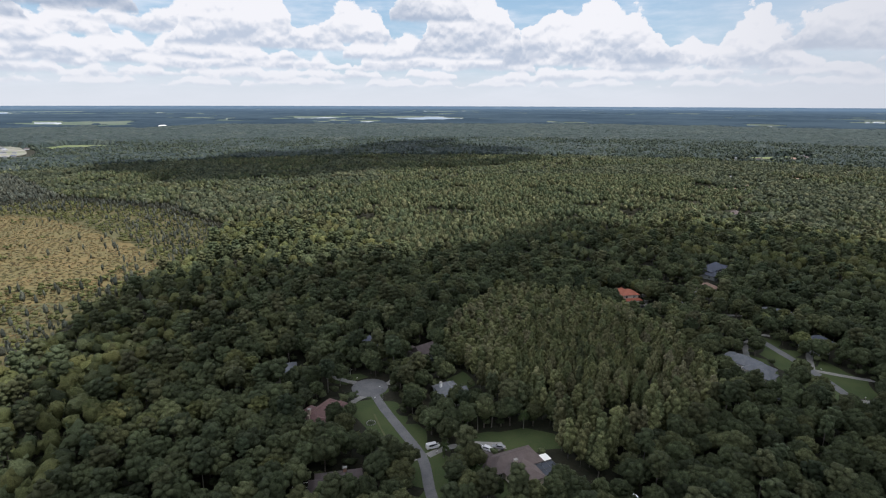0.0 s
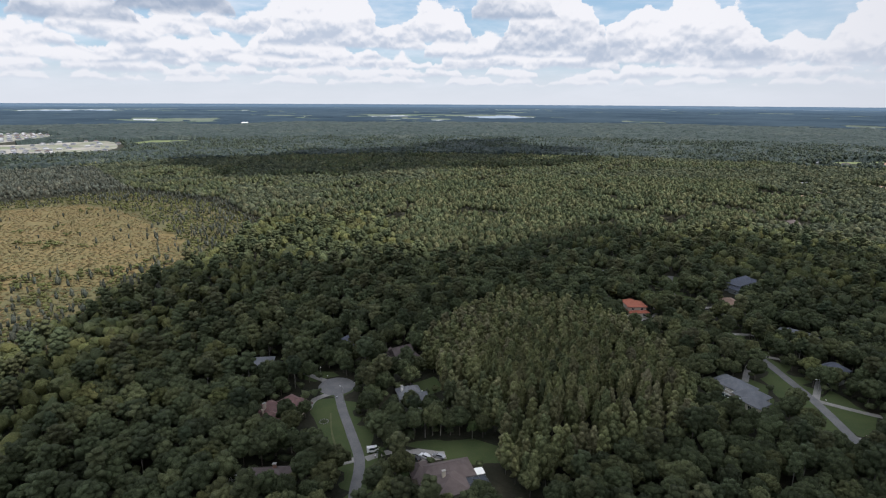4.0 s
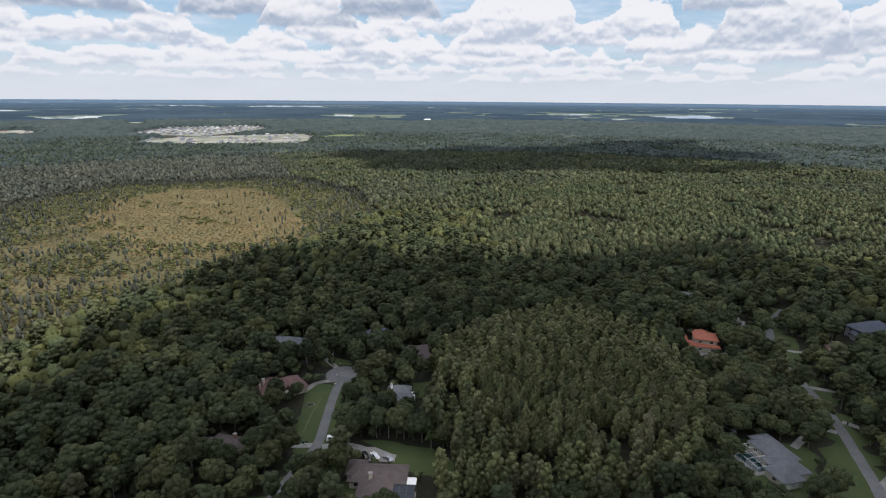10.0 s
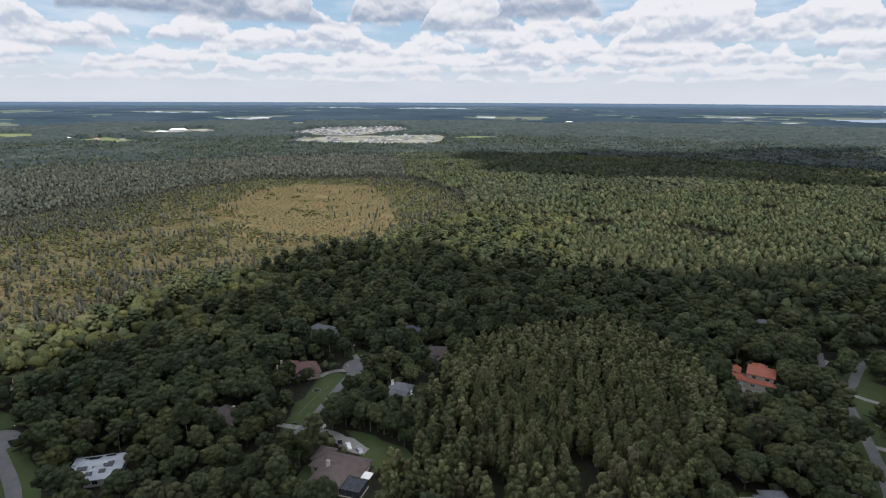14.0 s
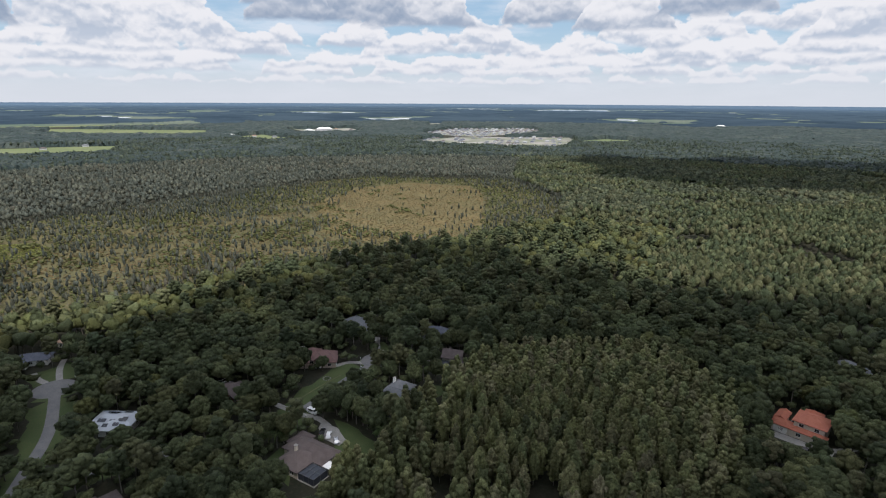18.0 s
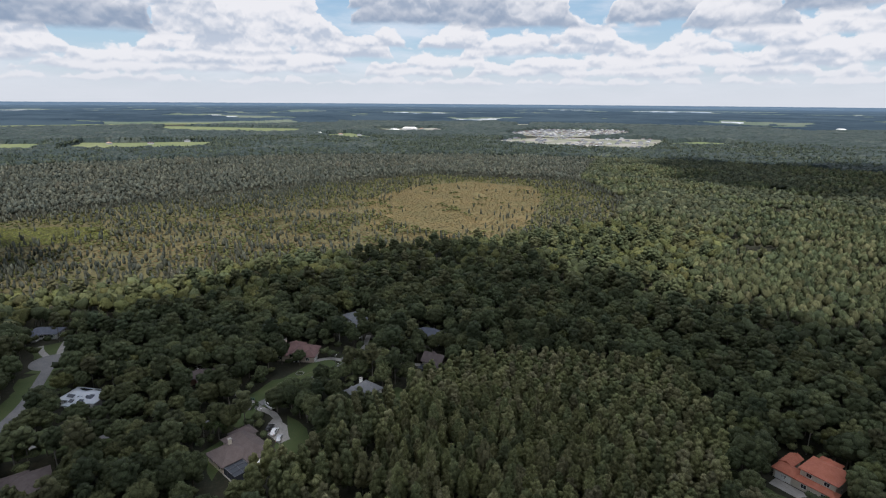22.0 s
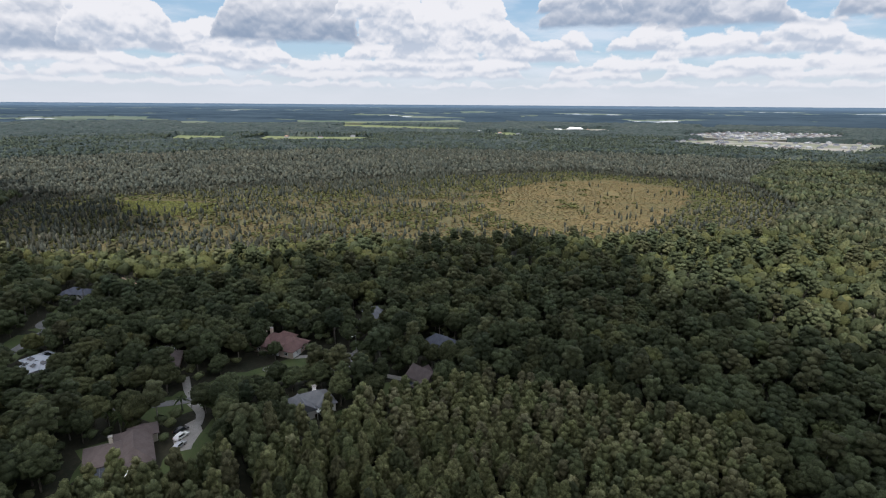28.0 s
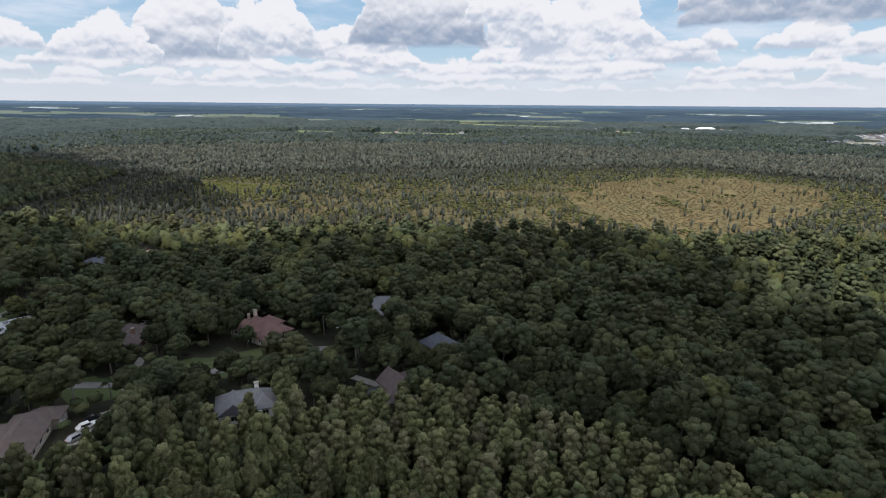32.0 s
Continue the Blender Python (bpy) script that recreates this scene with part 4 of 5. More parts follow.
def house(cx, cy, turn, volumes, roof_mat, wall_mat, label, chimney=None, garage=None, extra_margin=0.0):
    """volumes: x0, x1, y0, y1, wall height, roof rise, style, in the house's own axes."""
    h = thing("house", pose(cx, cy, 0, 0, 0, turn), label, "house")
    for k, (x0, x1, y0, y1, wall, up, style) in enumerate(volumes):
        bm = box(bmesh.new(), x0, x1, y0, y1, -0.2, wall - 0.1)
        part("wall", bm, wall_mat, h)
        o = 0.7
        r = part("roof", roof_mesh(x0 - o, x1 + o, y0 - o, y1 + o, wall + 0.04 * k, up, style), roof_mat, h)
        part("ridge_cap", ridge_mesh(x0 - o, x1 + o, y0 - o, y1 + o, wall + 0.04 * k, up, style), roof_mat, r)
        if style == "gable":
            along = (x1 - x0) >= (y1 - y0)
            for s in (0, 1):
                bm = bmesh.new()
                if along:
                    px = (x0 - 0.02, x1 + 0.02)[s]
                    tri = [(px, y0, wall - 0.2), (px, y1, wall - 0.2), (px, (y0 + y1) / 2, wall + up * 0.93)]
                    off = (0.12 if s else -0.12, 0, 0)
                else:
                    py = (y0 - 0.02, y1 + 0.02)[s]
                    tri = [(x0, py, wall - 0.2), (x1, py, wall - 0.2), ((x0 + x1) / 2, py, wall + up * 0.93)]
                    off = (0, 0.12 if s else -0.12, 0)
                a = [bm.verts.new(q) for q in tri]
                b = [bm.verts.new(Vector(q) + Vector(off)) for q in tri]
                bm.faces.new(a), bm.faces.new(b[::-1])
                for i in range(3):
                    bm.faces.new((a[i], b[i], b[(i + 1) % 3], a[(i + 1) % 3]))
                bmesh.ops.recalc_face_normals(bm, faces=bm.faces)
                part("gable_wall", bm, wall_mat, h)
        floors = 2 if wall > 5 else 1
        for fl in range(floors):
            z = 1.0 + fl * 2.9
            n = max(1, int((x1 - x0) / 4.2))
            for i in range(n):
                x = x0 + (i + 0.5) * (x1 - x0) / n
                opening(h, "window", x, y0 - 0.02, z, 1.5, 1.25, "s", GLASS, WHITE)
                opening(h, "window", x, y1 + 0.02, z, 1.5, 1.25, "n", GLASS, WHITE)
            n = max(1, int((y1 - y0) / 5))
            for i in range(n):
                y = y0 + (i + 0.5) * (y1 - y0) / n
                opening(h, "window", x0 - 0.02, y, z, 1.2, 1.25, "w", GLASS, WHITE)
                opening(h, "window", x1 + 0.02, y, z, 1.2, 1.25, "e", GLASS, WHITE)
    x0 = min(v[0] for v in volumes)
    x1 = max(v[1] for v in volumes)
    y0 = min(v[2] for v in volumes)
    y1 = max(v[3] for v in volumes)
    if chimney:
        x, y, z0, z1 = chimney
        c = part("chimney", bevelled(x - 0.55, x + 0.55, y - 0.45, y + 0.45, z0, z1, 0.04), wall_mat, h)
        part("chimney_cap", bevelled(x - 0.68, x + 0.68, y - 0.58, y + 0.58, z1, z1 + 0.15, 0.03), CONCRETE, c)
    if garage:
        x, y, face, w = garage
        opening(h, "garage_door", x, y, 0.0, w, 2.2, face, WHITE, WHITE)
    c, s = math.cos(radians(turn)), math.sin(radians(turn))
    mx, my = (x0 + x1) / 2, (y0 + y1) / 2
    FOOT.append((cx + mx * c - my * s, cy + mx * s + my * c, (x1 - x0) / 2 + 0.6 + extra_margin, (y1 - y0) / 2 + 0.6 + extra_margin, turn))
    return h


def screen_cage(parent, x0, x1, y0, y1, h, mesh_mat, pool=True, bar=None):
    """A pool enclosure: thin posts and beams with dark mesh panels, over a deck and a pool."""
    bar = bar or WHITE
    cage = part("cage_frame", box(bmesh.new(), x0, x1, y0, y0 + 0.06, h - 0.06, h), bar, parent, "aluminium pool cage frame")
    n, m = max(2, int((x1 - x0) / 2.2)), max(2, int((y1 - y0) / 2.2))
    for i in range(n + 1):
        x = x0 + (x1 - x0) * i / n
        for y in (y0, y1):
            part("post", box(bmesh.new(), x - 0.05, x + 0.05, y - 0.05, y + 0.05, 0, h), bar, cage)
        part("beam", box(bmesh.new(), x - 0.05, x + 0.05, y0, y1, h, h + 0.12), bar, cage)
    for j in range(m + 1):
        y = y0 + (y1 - y0) * j / m
        for x in (x0, x1):
            part("post", box(bmesh.new(), x - 0.05, x + 0.05, y - 0.05, y + 0.05, 0, h), bar, cage)
        part("beam", box(bmesh.new(), x0, x1, y - 0.05, y + 0.05, h + 0.004, h + 0.11), bar, cage)
    part("deck", bevelled(x0 - 0.4, x1 + 0.4, y0 - 0.4, y1 + 0.4, 0.0, 0.16), CONCRETE, parent)
    if pool:
        part("pool", box(bmesh.new(), x0 + 1.2, x1 - 1.2, y0 + 1.2, y1 - 1.2, 0.0, 0.17), WATER, parent)
    if mesh_mat:
        part("screen_mesh", box(bmesh.new(), x0 + 0.06, x1 - 0.06, y0 + 0.07, y1 - 0.06, h - 0.12, h - 0.09), mesh_mat, cage, "dark insect screen")
        for q0, q1, r0, r1 in ((x0 + 0.06, x1 - 0.06, y0 + 0.02, y0 + 0.04), (x1 - 0.03, x1 - 0.01, y0 + 0.06, y1 - 0.06)):
            part("screen_mesh", box(bmesh.new(), q0, q1, r0, r1, 0.2, h - 0.14), mesh_mat, cage)


SCREEN = paint("insect_screen", (0.035, 0.042, 0.055), 0.75, 0.3)
BRONZE = paint("bronze_aluminium", (0.11, 0.115, 0.125), 0.5, 0.2)
# brown house by the parking court
h1 = house(25.4, 163.0, 24, [(-10, 8.2, -2.0, 6.6, 3.0, 2.8, "hip"), (-6.0, 4.2, -9.4, 1.8, 3.0, 2.7, "hip"), (-11.4, -6.0, 1.4, 8.4, 3.0, 2.1, "hip")], ROOF_BROWN, STUCCO,
           "single-storey cream house with a brown shingle hip roof and screened pool", chimney=(-2.6, -3.0, 4.0, 7.0), garage=(-8.7, 8.42, "n", 4.8))
screen_cage(h1, 4.5, 11.6, -9.2, -2.8, 2.7, SCREEN, bar=BRONZE)
part("patio_roof", bevelled(7.8, 12.0, -2.4, 1.1, 2.6, 2.75), WHITE, h1, "flat white patio roof")
# red-tiled house on the lawn below the turning circle
h2 = house(-44.6, 194.0, 62, [(-9.5, 8.5, -2.2, 6.0, 3.0, 3.0, "hip"), (3.0, 9.0, -5.4, 1.0, 3.0, 2.4, "hip"), (-10.5, -4.0, -5.2, 2, 3.0, 2.5, "hip"), (-6.5, 0.5, 3.0, 9.0, 3.0, 2.4, "hip"), (-0.9, 2.3, -4.6, 0.0, 3.7, 1.7, "gable")], ROOF_RED, PINKISH,
      "sprawling house with a red-brown tile roof and white gabled porch", chimney=(-7, 3, 4.0, 7.4), garage=(9.02, -2.4, "e", 4.6))
part("chimney", bevelled(-9.4, -8.6, 1.2, 2.0, 3.0, 6.2, 0.04), PINKISH, h2, "small cream chimney")
porch = part("porch", bevelled(-0.7, 2.1, -5.5, -4.9, 0.0, 3.6, 0.05), WHITE, h2, "white arched porch front")
bm = box(bmesh.new(), 0.1, 1.3, -5.56, -5.46, 0.0, 1.9)
bmesh.ops.create_cone(bm, cap_ends=True, segments=20, radius1=0.6, radius2=0.6, depth=0.10, matrix=pose(0.7, -5.51, 1.9, 90, 0, 0))
part("porch_door", bm, GLASS, porch)
for x0, y0, turn_by, n in ((-3.4, -1.9, 0, 4), (4.4, -4.6, 0, 4), (-8.6, -4.4, 0, 3)):
    for k in range(n):
        bm = box(bmesh.new(), -0.48, 0.48, -0.8, 0.8, 0, 0.05)
        bm.transform(pose(x0 + k * 1.02, y0 + 0.15, 3.48 if y0 > -3 else 3.42, 34, 0, turn_by))
        part("solar_panel", bm, PANEL, h2)
# grey house among the palms
h3 = house(2.3, 210.7, 116, [(-7.5, 6.5, -4.2, 3.4, 3.2, 3.0, "hip"), (-6.5, -0.5, -6.4, 0.5, 3.2, 2.6, "gable"), (1.5, 6.8, -5.6, 0, 3.0, 2.2, "hip")], ROOF_GREY, WHITE, "grey-roofed house with a white porch and tall chimney", chimney=(2.4, 2.0, 3.0, 6.6))
part("porch_roof", bevelled(-0.3, 3.2, -8.0, -5.8, 2.5, 2.66), WHITE, h3, "flat white porch roof")
for q in (-0.1, 1.5, 3.0):
    part("post", bevelled(q - 0.1, q + 0.1, -7.9, -7.7, 0, 2.5, 0.02), WHITE, h3)
# brown house beyond, with a steep gable
h4 = house(-8.5, 248.5, 40, [(-4.5, 4.5, -3.0, 3.6, 4.2, 3.2, "gable"), (1, 6.5, -5.5, -1, 3.0, 1.8, "hip"), (-5, -1, 1, 5.5, 3.2, 2.2, "gable")], ROOF_BROWN, STUCCO, "house with a steep brown gable roof and screened porch")
screen_cage(h4, -4.5, 0.8, -7.5, -3.2, 2.6, SCREEN, pool=False, bar=BRONZE)
# dark slate house in the trees
house(-38.5, 258.5, 48, [(-7, 7, -4, 4, 3.2, 3.4, "hip"), (3, 9, -6, 1, 3.0, 2.6, "hip")], ROOF_SLATE, GREY_WALL, "dark slate-roofed house among tall trees", garage=(9.02, -3, "e", 4.6))
# pale house past the turning circle
house(-75, 231, 15, [(-8, 8, -4, 4.4, 3.0, 2.0, "hip"), (5, 12, -7.5, -1.5, 2.8, 1.8, "hip")], ROOF_GREY, WHITE, "white house with a grey shingle roof behind oaks", garage=(8.5, -7.52, "s", 4.8))
# brown-roofed house under the oaks by the road
h6 = house(-33, 154, 12, [(-7, 7, -4, 4, 3.0, 2.5, "hip"), (-9, -3, -7, 1, 3.0, 2.2, "hip")], ROOF_BROWN, BRICKY, "brick house with a worn brown roof under oaks", chimney=(2, 1, 4.0, 6.6))
screen_cage(h6, -14.5, -9.6, -6.0, 1.0, 2.8, None)
# white-roofed house with solar panels
h7 = house(-36.5, 109, 55, [(-8, 7.5, -4.5, 4.5, 3.2, 1.7, "hip"), (-3, 5, -8, 0, 3.0, 1.5, "hip")], ROOF_WHITE, WHITE, "house with a white metal roof carrying black solar panels")
for x, y, n, side in ((-5.2, -3.0, 3, 1), (-0.6, -3.4, 2, 1), (2.6, -2.6, 3, 1), (-4.4, 2.6, 5, -1), (1.8, 3.2, 3, -1), (-2.6, 1.2, 3, -1), (-1.6, -6.2, 2, 1), (2.2, -5.6, 2, 1), (3.9, -2.0, 2, 1)):
    for k in range(n):
        bm = box(bmesh.new(), -0.5, 0.5, -0.8, 0.8, 0, 0.05)
        low = 3.0 + 1.5 * (1 - abs(y + 4) / 4.7) if y < -4.6 else 3.2 + 1.7 * (1 - abs(y) / 5.2)
        bm.transform(pose(x + k * 1.06, y, low + 0.12, 19 * side, 0, 0))
        part("solar_panel", bm, PANEL, h7)
# slate house at the end of the lower road, and its neighbour
house(-119, 80, 70, [(-7, 7, -3.6, 4, 3.0, 2.2, "hip"), (-7, -1, -7, 0, 2.8, 2.0, "hip")], ROOF_SLATE, WHITE, "slate-roofed white house facing a turning circle", garage=(-4, -7.02, "s", 4.4))
house(-131, 97, 40, [(-7, 7, -4, 4, 3.2, 2.6, "hip")], ROOF_TAN, STUCCO, "tan-roofed house half hidden by oaks")
# grey-roofed house by the near trees
house(20, 101.5, 15, [(-8, 8, -5.5, 5.5, 3.1, 2.2, "hip"), (-9.5, -3, -8, 0, 3.0, 1.9, "hip")], ROOF_BROWN, STUCCO, "low house with a pale brown roof among oaks")
# orange-tiled villa
h10 = house(114.0, 329.4, 10, [(-3.6, 6.6, -4.4, 5.2, 5.9, 2.3, "hip"), (-3.9, 7.4, -7.0, -4.3, 3.1, 1.0, "hip"), (-10.2, -4.0, -7.0, -2.2, 3.2, 1.5, "hip"), (-10.4, -7.2, -1.8, 4.6, 3.3, 1.1, "gable"), (-2.2, 3.0, 3.8, 8.2, 5.4, 1.7, "hip")],
            ROOF_ORANGE, STUCCO, "two-storey villa with an orange clay tile roof", garage=(-7.2, -7.02, "s", 4.6))
part("forecourt", bevelled(-9, 11, -12, -7.4, 0.0, 0.08), CONCRETE, h10)
part("pool_deck", bevelled(-6.4, -3.8, 0.2, 7.0, 0.0, 0.12), CONCRETE, h10)
part("pool", box(bmesh.new(), -6.0, -4.2, 1.2, 6.0, 0.0, 0.14), WATER, h10)
# grey house with a pool cage by the road
h11 = house(141.5, 235.5, -50, [(-9.5, 3, -1.5, 7.5, 3.2, 3.0, "hip"), (0, 10, -4.5, 5, 3.2, 3.2, "hip"), (4.5, 12.5, -7.5, 0, 3.0, 2.4, "hip"), (-12, -5, 1, 8, 3.0, 2.4, "hip")], ROOF_GREY, STUCCO,
            "large grey-roofed house with a pool cage", garage=(12.52, -4, "e", 4.6))
screen_cage(h11, -8.8, 3.8, -10.0, -1.9, 3.0, None)
house(145, 209, -6, [(-6, 6, -4, 3.4, 3.0, 2.2, "hip")], ROOF_GREY, STUCCO, "low grey-roofed house on a lawn")
# houses across the road
house(190, 262, 30, [(-7, 7, -4.5, 4.5, 3.2, 3.2, "hip"), (-8.5, -2, -8, 0, 3.0, 2.4, "gable")], ROOF_SLATE, WHITE, "white house with a slate-blue roof", garage=(-5.2, -8.02, "s", 4.8))
house(194, 301, -38, [(-10, 8, -4.5, 4.5, 3.2, 2.8, "hip"), (2, 9, -9, -2, 3.0, 2.3, "hip")], ROOF_GREY, STUCCO, "long grey-roofed house among oaks", garage=(5.5, -9.02, "s", 4.8))
house(194.5, 385.5, 38, [(-10, 10, -5, 5, 5.6, 3.6, "hip"), (-12, -4, -9, 0, 3.2, 2.6, "gable"), (3, 10, -9, 0, 4.6, 3.2, "gable")], ROOF_SLATE, GREY_WALL, "big blue-grey house with many gables")
house(176, 351, 12, [(-4.5, 4.5, -6, 6, 3.2, 2.0, "hip")], ROOF_TAN, PINKISH, "low building with a peach-tan tile roof")
house(103, 400, -15, [(-7, 7, -4, 4, 3.2, 2.4, "hip")], ROOF_GREY, WHITE, "pale grey-roofed house deep in the oaks")
house(136, 438, 20, [(-6, 6, -4, 4, 3.2, 2.4, "hip")], ROOF_SLATE, STUCCO, "dark-roofed house deep in the oaks")

# ---- vehicles ----
def vehicle(name, x, y, turn, body_mat, length, width, height, style, label):
    """A car with a shaped lower body, cabin, windows, wheels and lamps."""
    car = thing(name, pose(x, y, 0.1, 0, 0, turn), label, "car")
    L, Wd, H = length / 2, width / 2, height
    belt = H * 0.56
    if style == "van":
        side = [(-L, 0.35), (L, 0.35), (L, 0.8), (L * 0.92, belt * 0.9), (L * 0.62, belt * 1.05), (L * 0.42, H), (-L * 0.95, H), (-L, belt)]
    elif style == "pickup":
        side = [(-L, 0.42), (L, 0.42), (L, 0.95), (L * 0.93, belt), (L * 0.42, belt * 1.04), (L * 0.22, H), (-L * 0.15, H), (-L * 0.25, belt * 1.02), (-L, belt * 1.02)]
    else:
        side = [(-L, 0.35), (L, 0.35), (L, 0.7), (L * 0.94, belt * 0.86), (L * 0.48, belt), (L * 0.22, H), (-L * 0.55, H * 0.98), (-L * 0.86, belt * 1.02), (-L, belt * 0.95)]
    bm = bmesh.new()
    a = [bm.verts.new((px, -Wd * (1 if pz <= belt * 1.06 else 0.82), pz)) for px, pz in side]
    b = [bm.verts.new((px, Wd * (1 if pz <= belt * 1.06 else 0.82), pz)) for px, pz in side]
    bm.faces.new(a), bm.faces.new(b[::-1])
    for i in range(len(side)):
        bm.faces.new((a[i], b[i], b[(i + 1) % len(side)], a[(i + 1) % len(side)]))
    bmesh.ops.recalc_face_normals(bm, faces=bm.faces)
    bmesh.ops.bevel(bm, geom=bm.edges[:], offset=0.06, segments=2, affect="EDGES")
    part("body", bm, body_mat, car)
    front = L * (0.52 if style == "van" else 0.34)
    for s, x0, x1 in ((1, -L * 0.1, front), (-1, -L * 0.1, front)) if style == "pickup" else ((1, -L * 0.72, front), (-1, -L * 0.72, front)):
        bm = bmesh.new()
        y0 = s * Wd * 0.985
        q = [bm.verts.new(p) for p in ((x0 + 0.1, y0, belt * 1.08), (x1, y0, belt * 1.08), (x1 - 0.35, s * Wd * 0.86, H * 0.95), (x0 + 0.25, s * Wd * 0.86, H * 0.95))]
        r = [bm.verts.new((v.co.x, v.co.y - s * 0.08, v.co.z)) for v in q]
        bm.faces.new(q), bm.faces.new(r[::-1])
        for i in range(4):
            bm.faces.new((q[i], r[i], r[(i + 1) % 4], q[(i + 1) % 4]))
        bmesh.ops.recalc_face_normals(bm, faces=bm.faces)
        part("side_window", bm, GLASS, car)
    bm = box(bmesh.new(), -0.02, 0.02, -Wd * 0.74, Wd * 0.74, -0.34, 0.34)
    bm.transform(pose(L * (0.54 if style == "van" else 0.36), 0, (belt + H) / 2 + 0.03, 0, -42, 0))
    part("windscreen", bm, GLASS, car)
    for wx in (-L * 0.6, L * 0.62):
        for s in (-1, 1):
            bm = bmesh.new()
            bmesh.ops.create_cone(bm, cap_ends=True, segments=16, radius1=0.34, radius2=0.34, depth=0.22, matrix=pose(wx, s * (Wd - 0.09), 0.34, 90, 0, 0))
            w = part("wheel", bm, TYRE, car)
            bm = bmesh.new()
            bmesh.ops.create_cone(bm, cap_ends=True, segments=12, radius1=0.20, radius2=0.20, depth=0.24, matrix=pose(wx, s * (Wd - 0.09), 0.34, 90, 0, 0))
            part("rim", bm, CHROME, w)
    for s in (-1, 1):
        part("headlight", bevelled(L - 0.06, L + 0.03, s * Wd * 0.72 - 0.16, s * Wd * 0.72 + 0.16, 0.66, 0.82, 0.02), LAMP_CLEAR, car)
        part("tail_light", bevelled(-L - 0.03, -L + 0.06, s * Wd * 0.8 - 0.1, s * Wd * 0.8 + 0.1, 0.7, 0.95, 0.02), LAMP_RED, car)


vehicle("van", -3.2, 175.5, 20, CAR_WHITE, 5.2, 1.95, 2.1, "van", "white van parked on the verge of the road")
vehicle("car", 15.6, 174.6, 150, CAR_WHITE, 4.7, 1.85, 1.65, "suv", "white car parked nose-in on the court")
vehicle("car", 20.4, 175.6, 162, CAR_SILVER, 4.6, 1.8, 1.5, "suv", "silver car parked on the court")
vehicle("car", 12.2, 173.4, 146, CAR_BLACK, 4.6, 1.8, 1.5, "suv", "dark car parked close to the house")
vehicle("pickup_truck", 121.0, 316.6, 12, CAR_BLACK, 5.6, 1.95, 1.85, "pickup", "black pickup truck before the villa")
vehicle("car", -3.2, 133, 84, CAR_SILVER, 4.6, 1.8, 1.5, "suv", "silver car standing on the road")
vehicle("car", 128, 252, -40, CAR_SILVER, 4.7, 1.85, 1.7, "suv", "silver car under the trees beside the grey house")
vehicle("car", 183, 257, 100, CAR_WHITE, 4.7, 1.85, 1.7, "suv", "white car on a driveway")


# ---- roadside things ----
def mailbox(x, y, turn):
    b = thing("mailbox", pose(x, y, 0, 0, 0, turn), "white mailbox on a wooden post at the road edge", "mailbox", "roadside mailboxes")
    part("post", bevelled(-0.06, 0.06, -0.06, 0.06, -0.1, 1.05, 0.01), BARK, b)
    bm = bmesh.new()
    prof = [(-0.12, 0.0), (0.12, 0.0), (0.12, 0.16)] + [(0.12 * math.cos(a), 0.16 + 0.10 * math.sin(a)) for a in (0.5, 1.05, 1.57, 2.1, 2.65)] + [(-0.12, 0.16)]
    p0 = [bm.verts.new((-0.28, y0, 1.05 + z0)) for y0, z0 in prof]
    p1 = [bm.verts.new((0.28, y0, 1.05 + z0)) for y0, z0 in prof]
    bm.faces.new(p0[::-1]), bm.faces.new(p1)
    for i in range(len(prof)):
        bm.faces.new((p0[i], p1[i], p1[(i + 1) % len(prof)], p0[(i + 1) % len(prof)]))
    part("box", bm, WHITE, b)
    part("flag", bevelled(-0.05, 0.05, 0.125, 0.145, 1.15, 1.38, 0.005), LAMP_RED, b)


for x, y, turn in ((-10.5, 168.5, 70), (-1.8, 172, 65), (-28, 209, 60), (-38, 226, 20), (-90, 96, 10), (142, 348, 80), (163, 303, 75), (161, 268, 75), (171, 281, 75), (176, 236, 85), (177.5, 210, 90)):
    mailbox(x, y, turn)


def wheeled_bin(x, y, turn, mat, label):
    b = thing("wheeled_bin", pose(x, y, 0, 0, 0, turn), label, "bin", "bins at the road")
    bm = bmesh.new()
    bmesh.ops.create_cone(bm, cap_ends=True, segments=4, radius1=0.36, radius2=0.44, depth=0.95, matrix=pose(0, 0, 0.52, 0, 0, 45))
    bmesh.ops.bevel(bm, geom=bm.edges[:], offset=0.03, segments=1, affect="EDGES")
    part("body", bm, mat, b)
    part("lid", bevelled(-0.34, 0.36, -0.34, 0.34, 1.0, 1.07, 0.02), mat, b)
    for s in (-1, 1):
        bm = bmesh.new()
        bmesh.ops.create_cone(bm, cap_ends=True, segments=12, radius1=0.12, radius2=0.12, depth=0.06, matrix=pose(-0.3, s * 0.28, 0.12, 90, 0, 0))
        part("wheel", bm, TYRE, b)


GREEN_BIN = paint("green_plastic", (0.03, 0.07, 0.045), 0.5, 0.1)
wheeled_bin(-11.6, 170.2, 60, GREEN_BIN, "dark green wheeled bin at a driveway's mouth")
wheeled_bin(-12.4, 169.4, 75, GREEN_BIN, "dark green wheeled bin at a driveway's mouth")
wheeled_bin(169.5, 277.5, 70, DARK, "black wheeled bin beside the road")
wheeled_bin(142.5, 346.8, 70, DARK, "black wheeled bin beside the road")
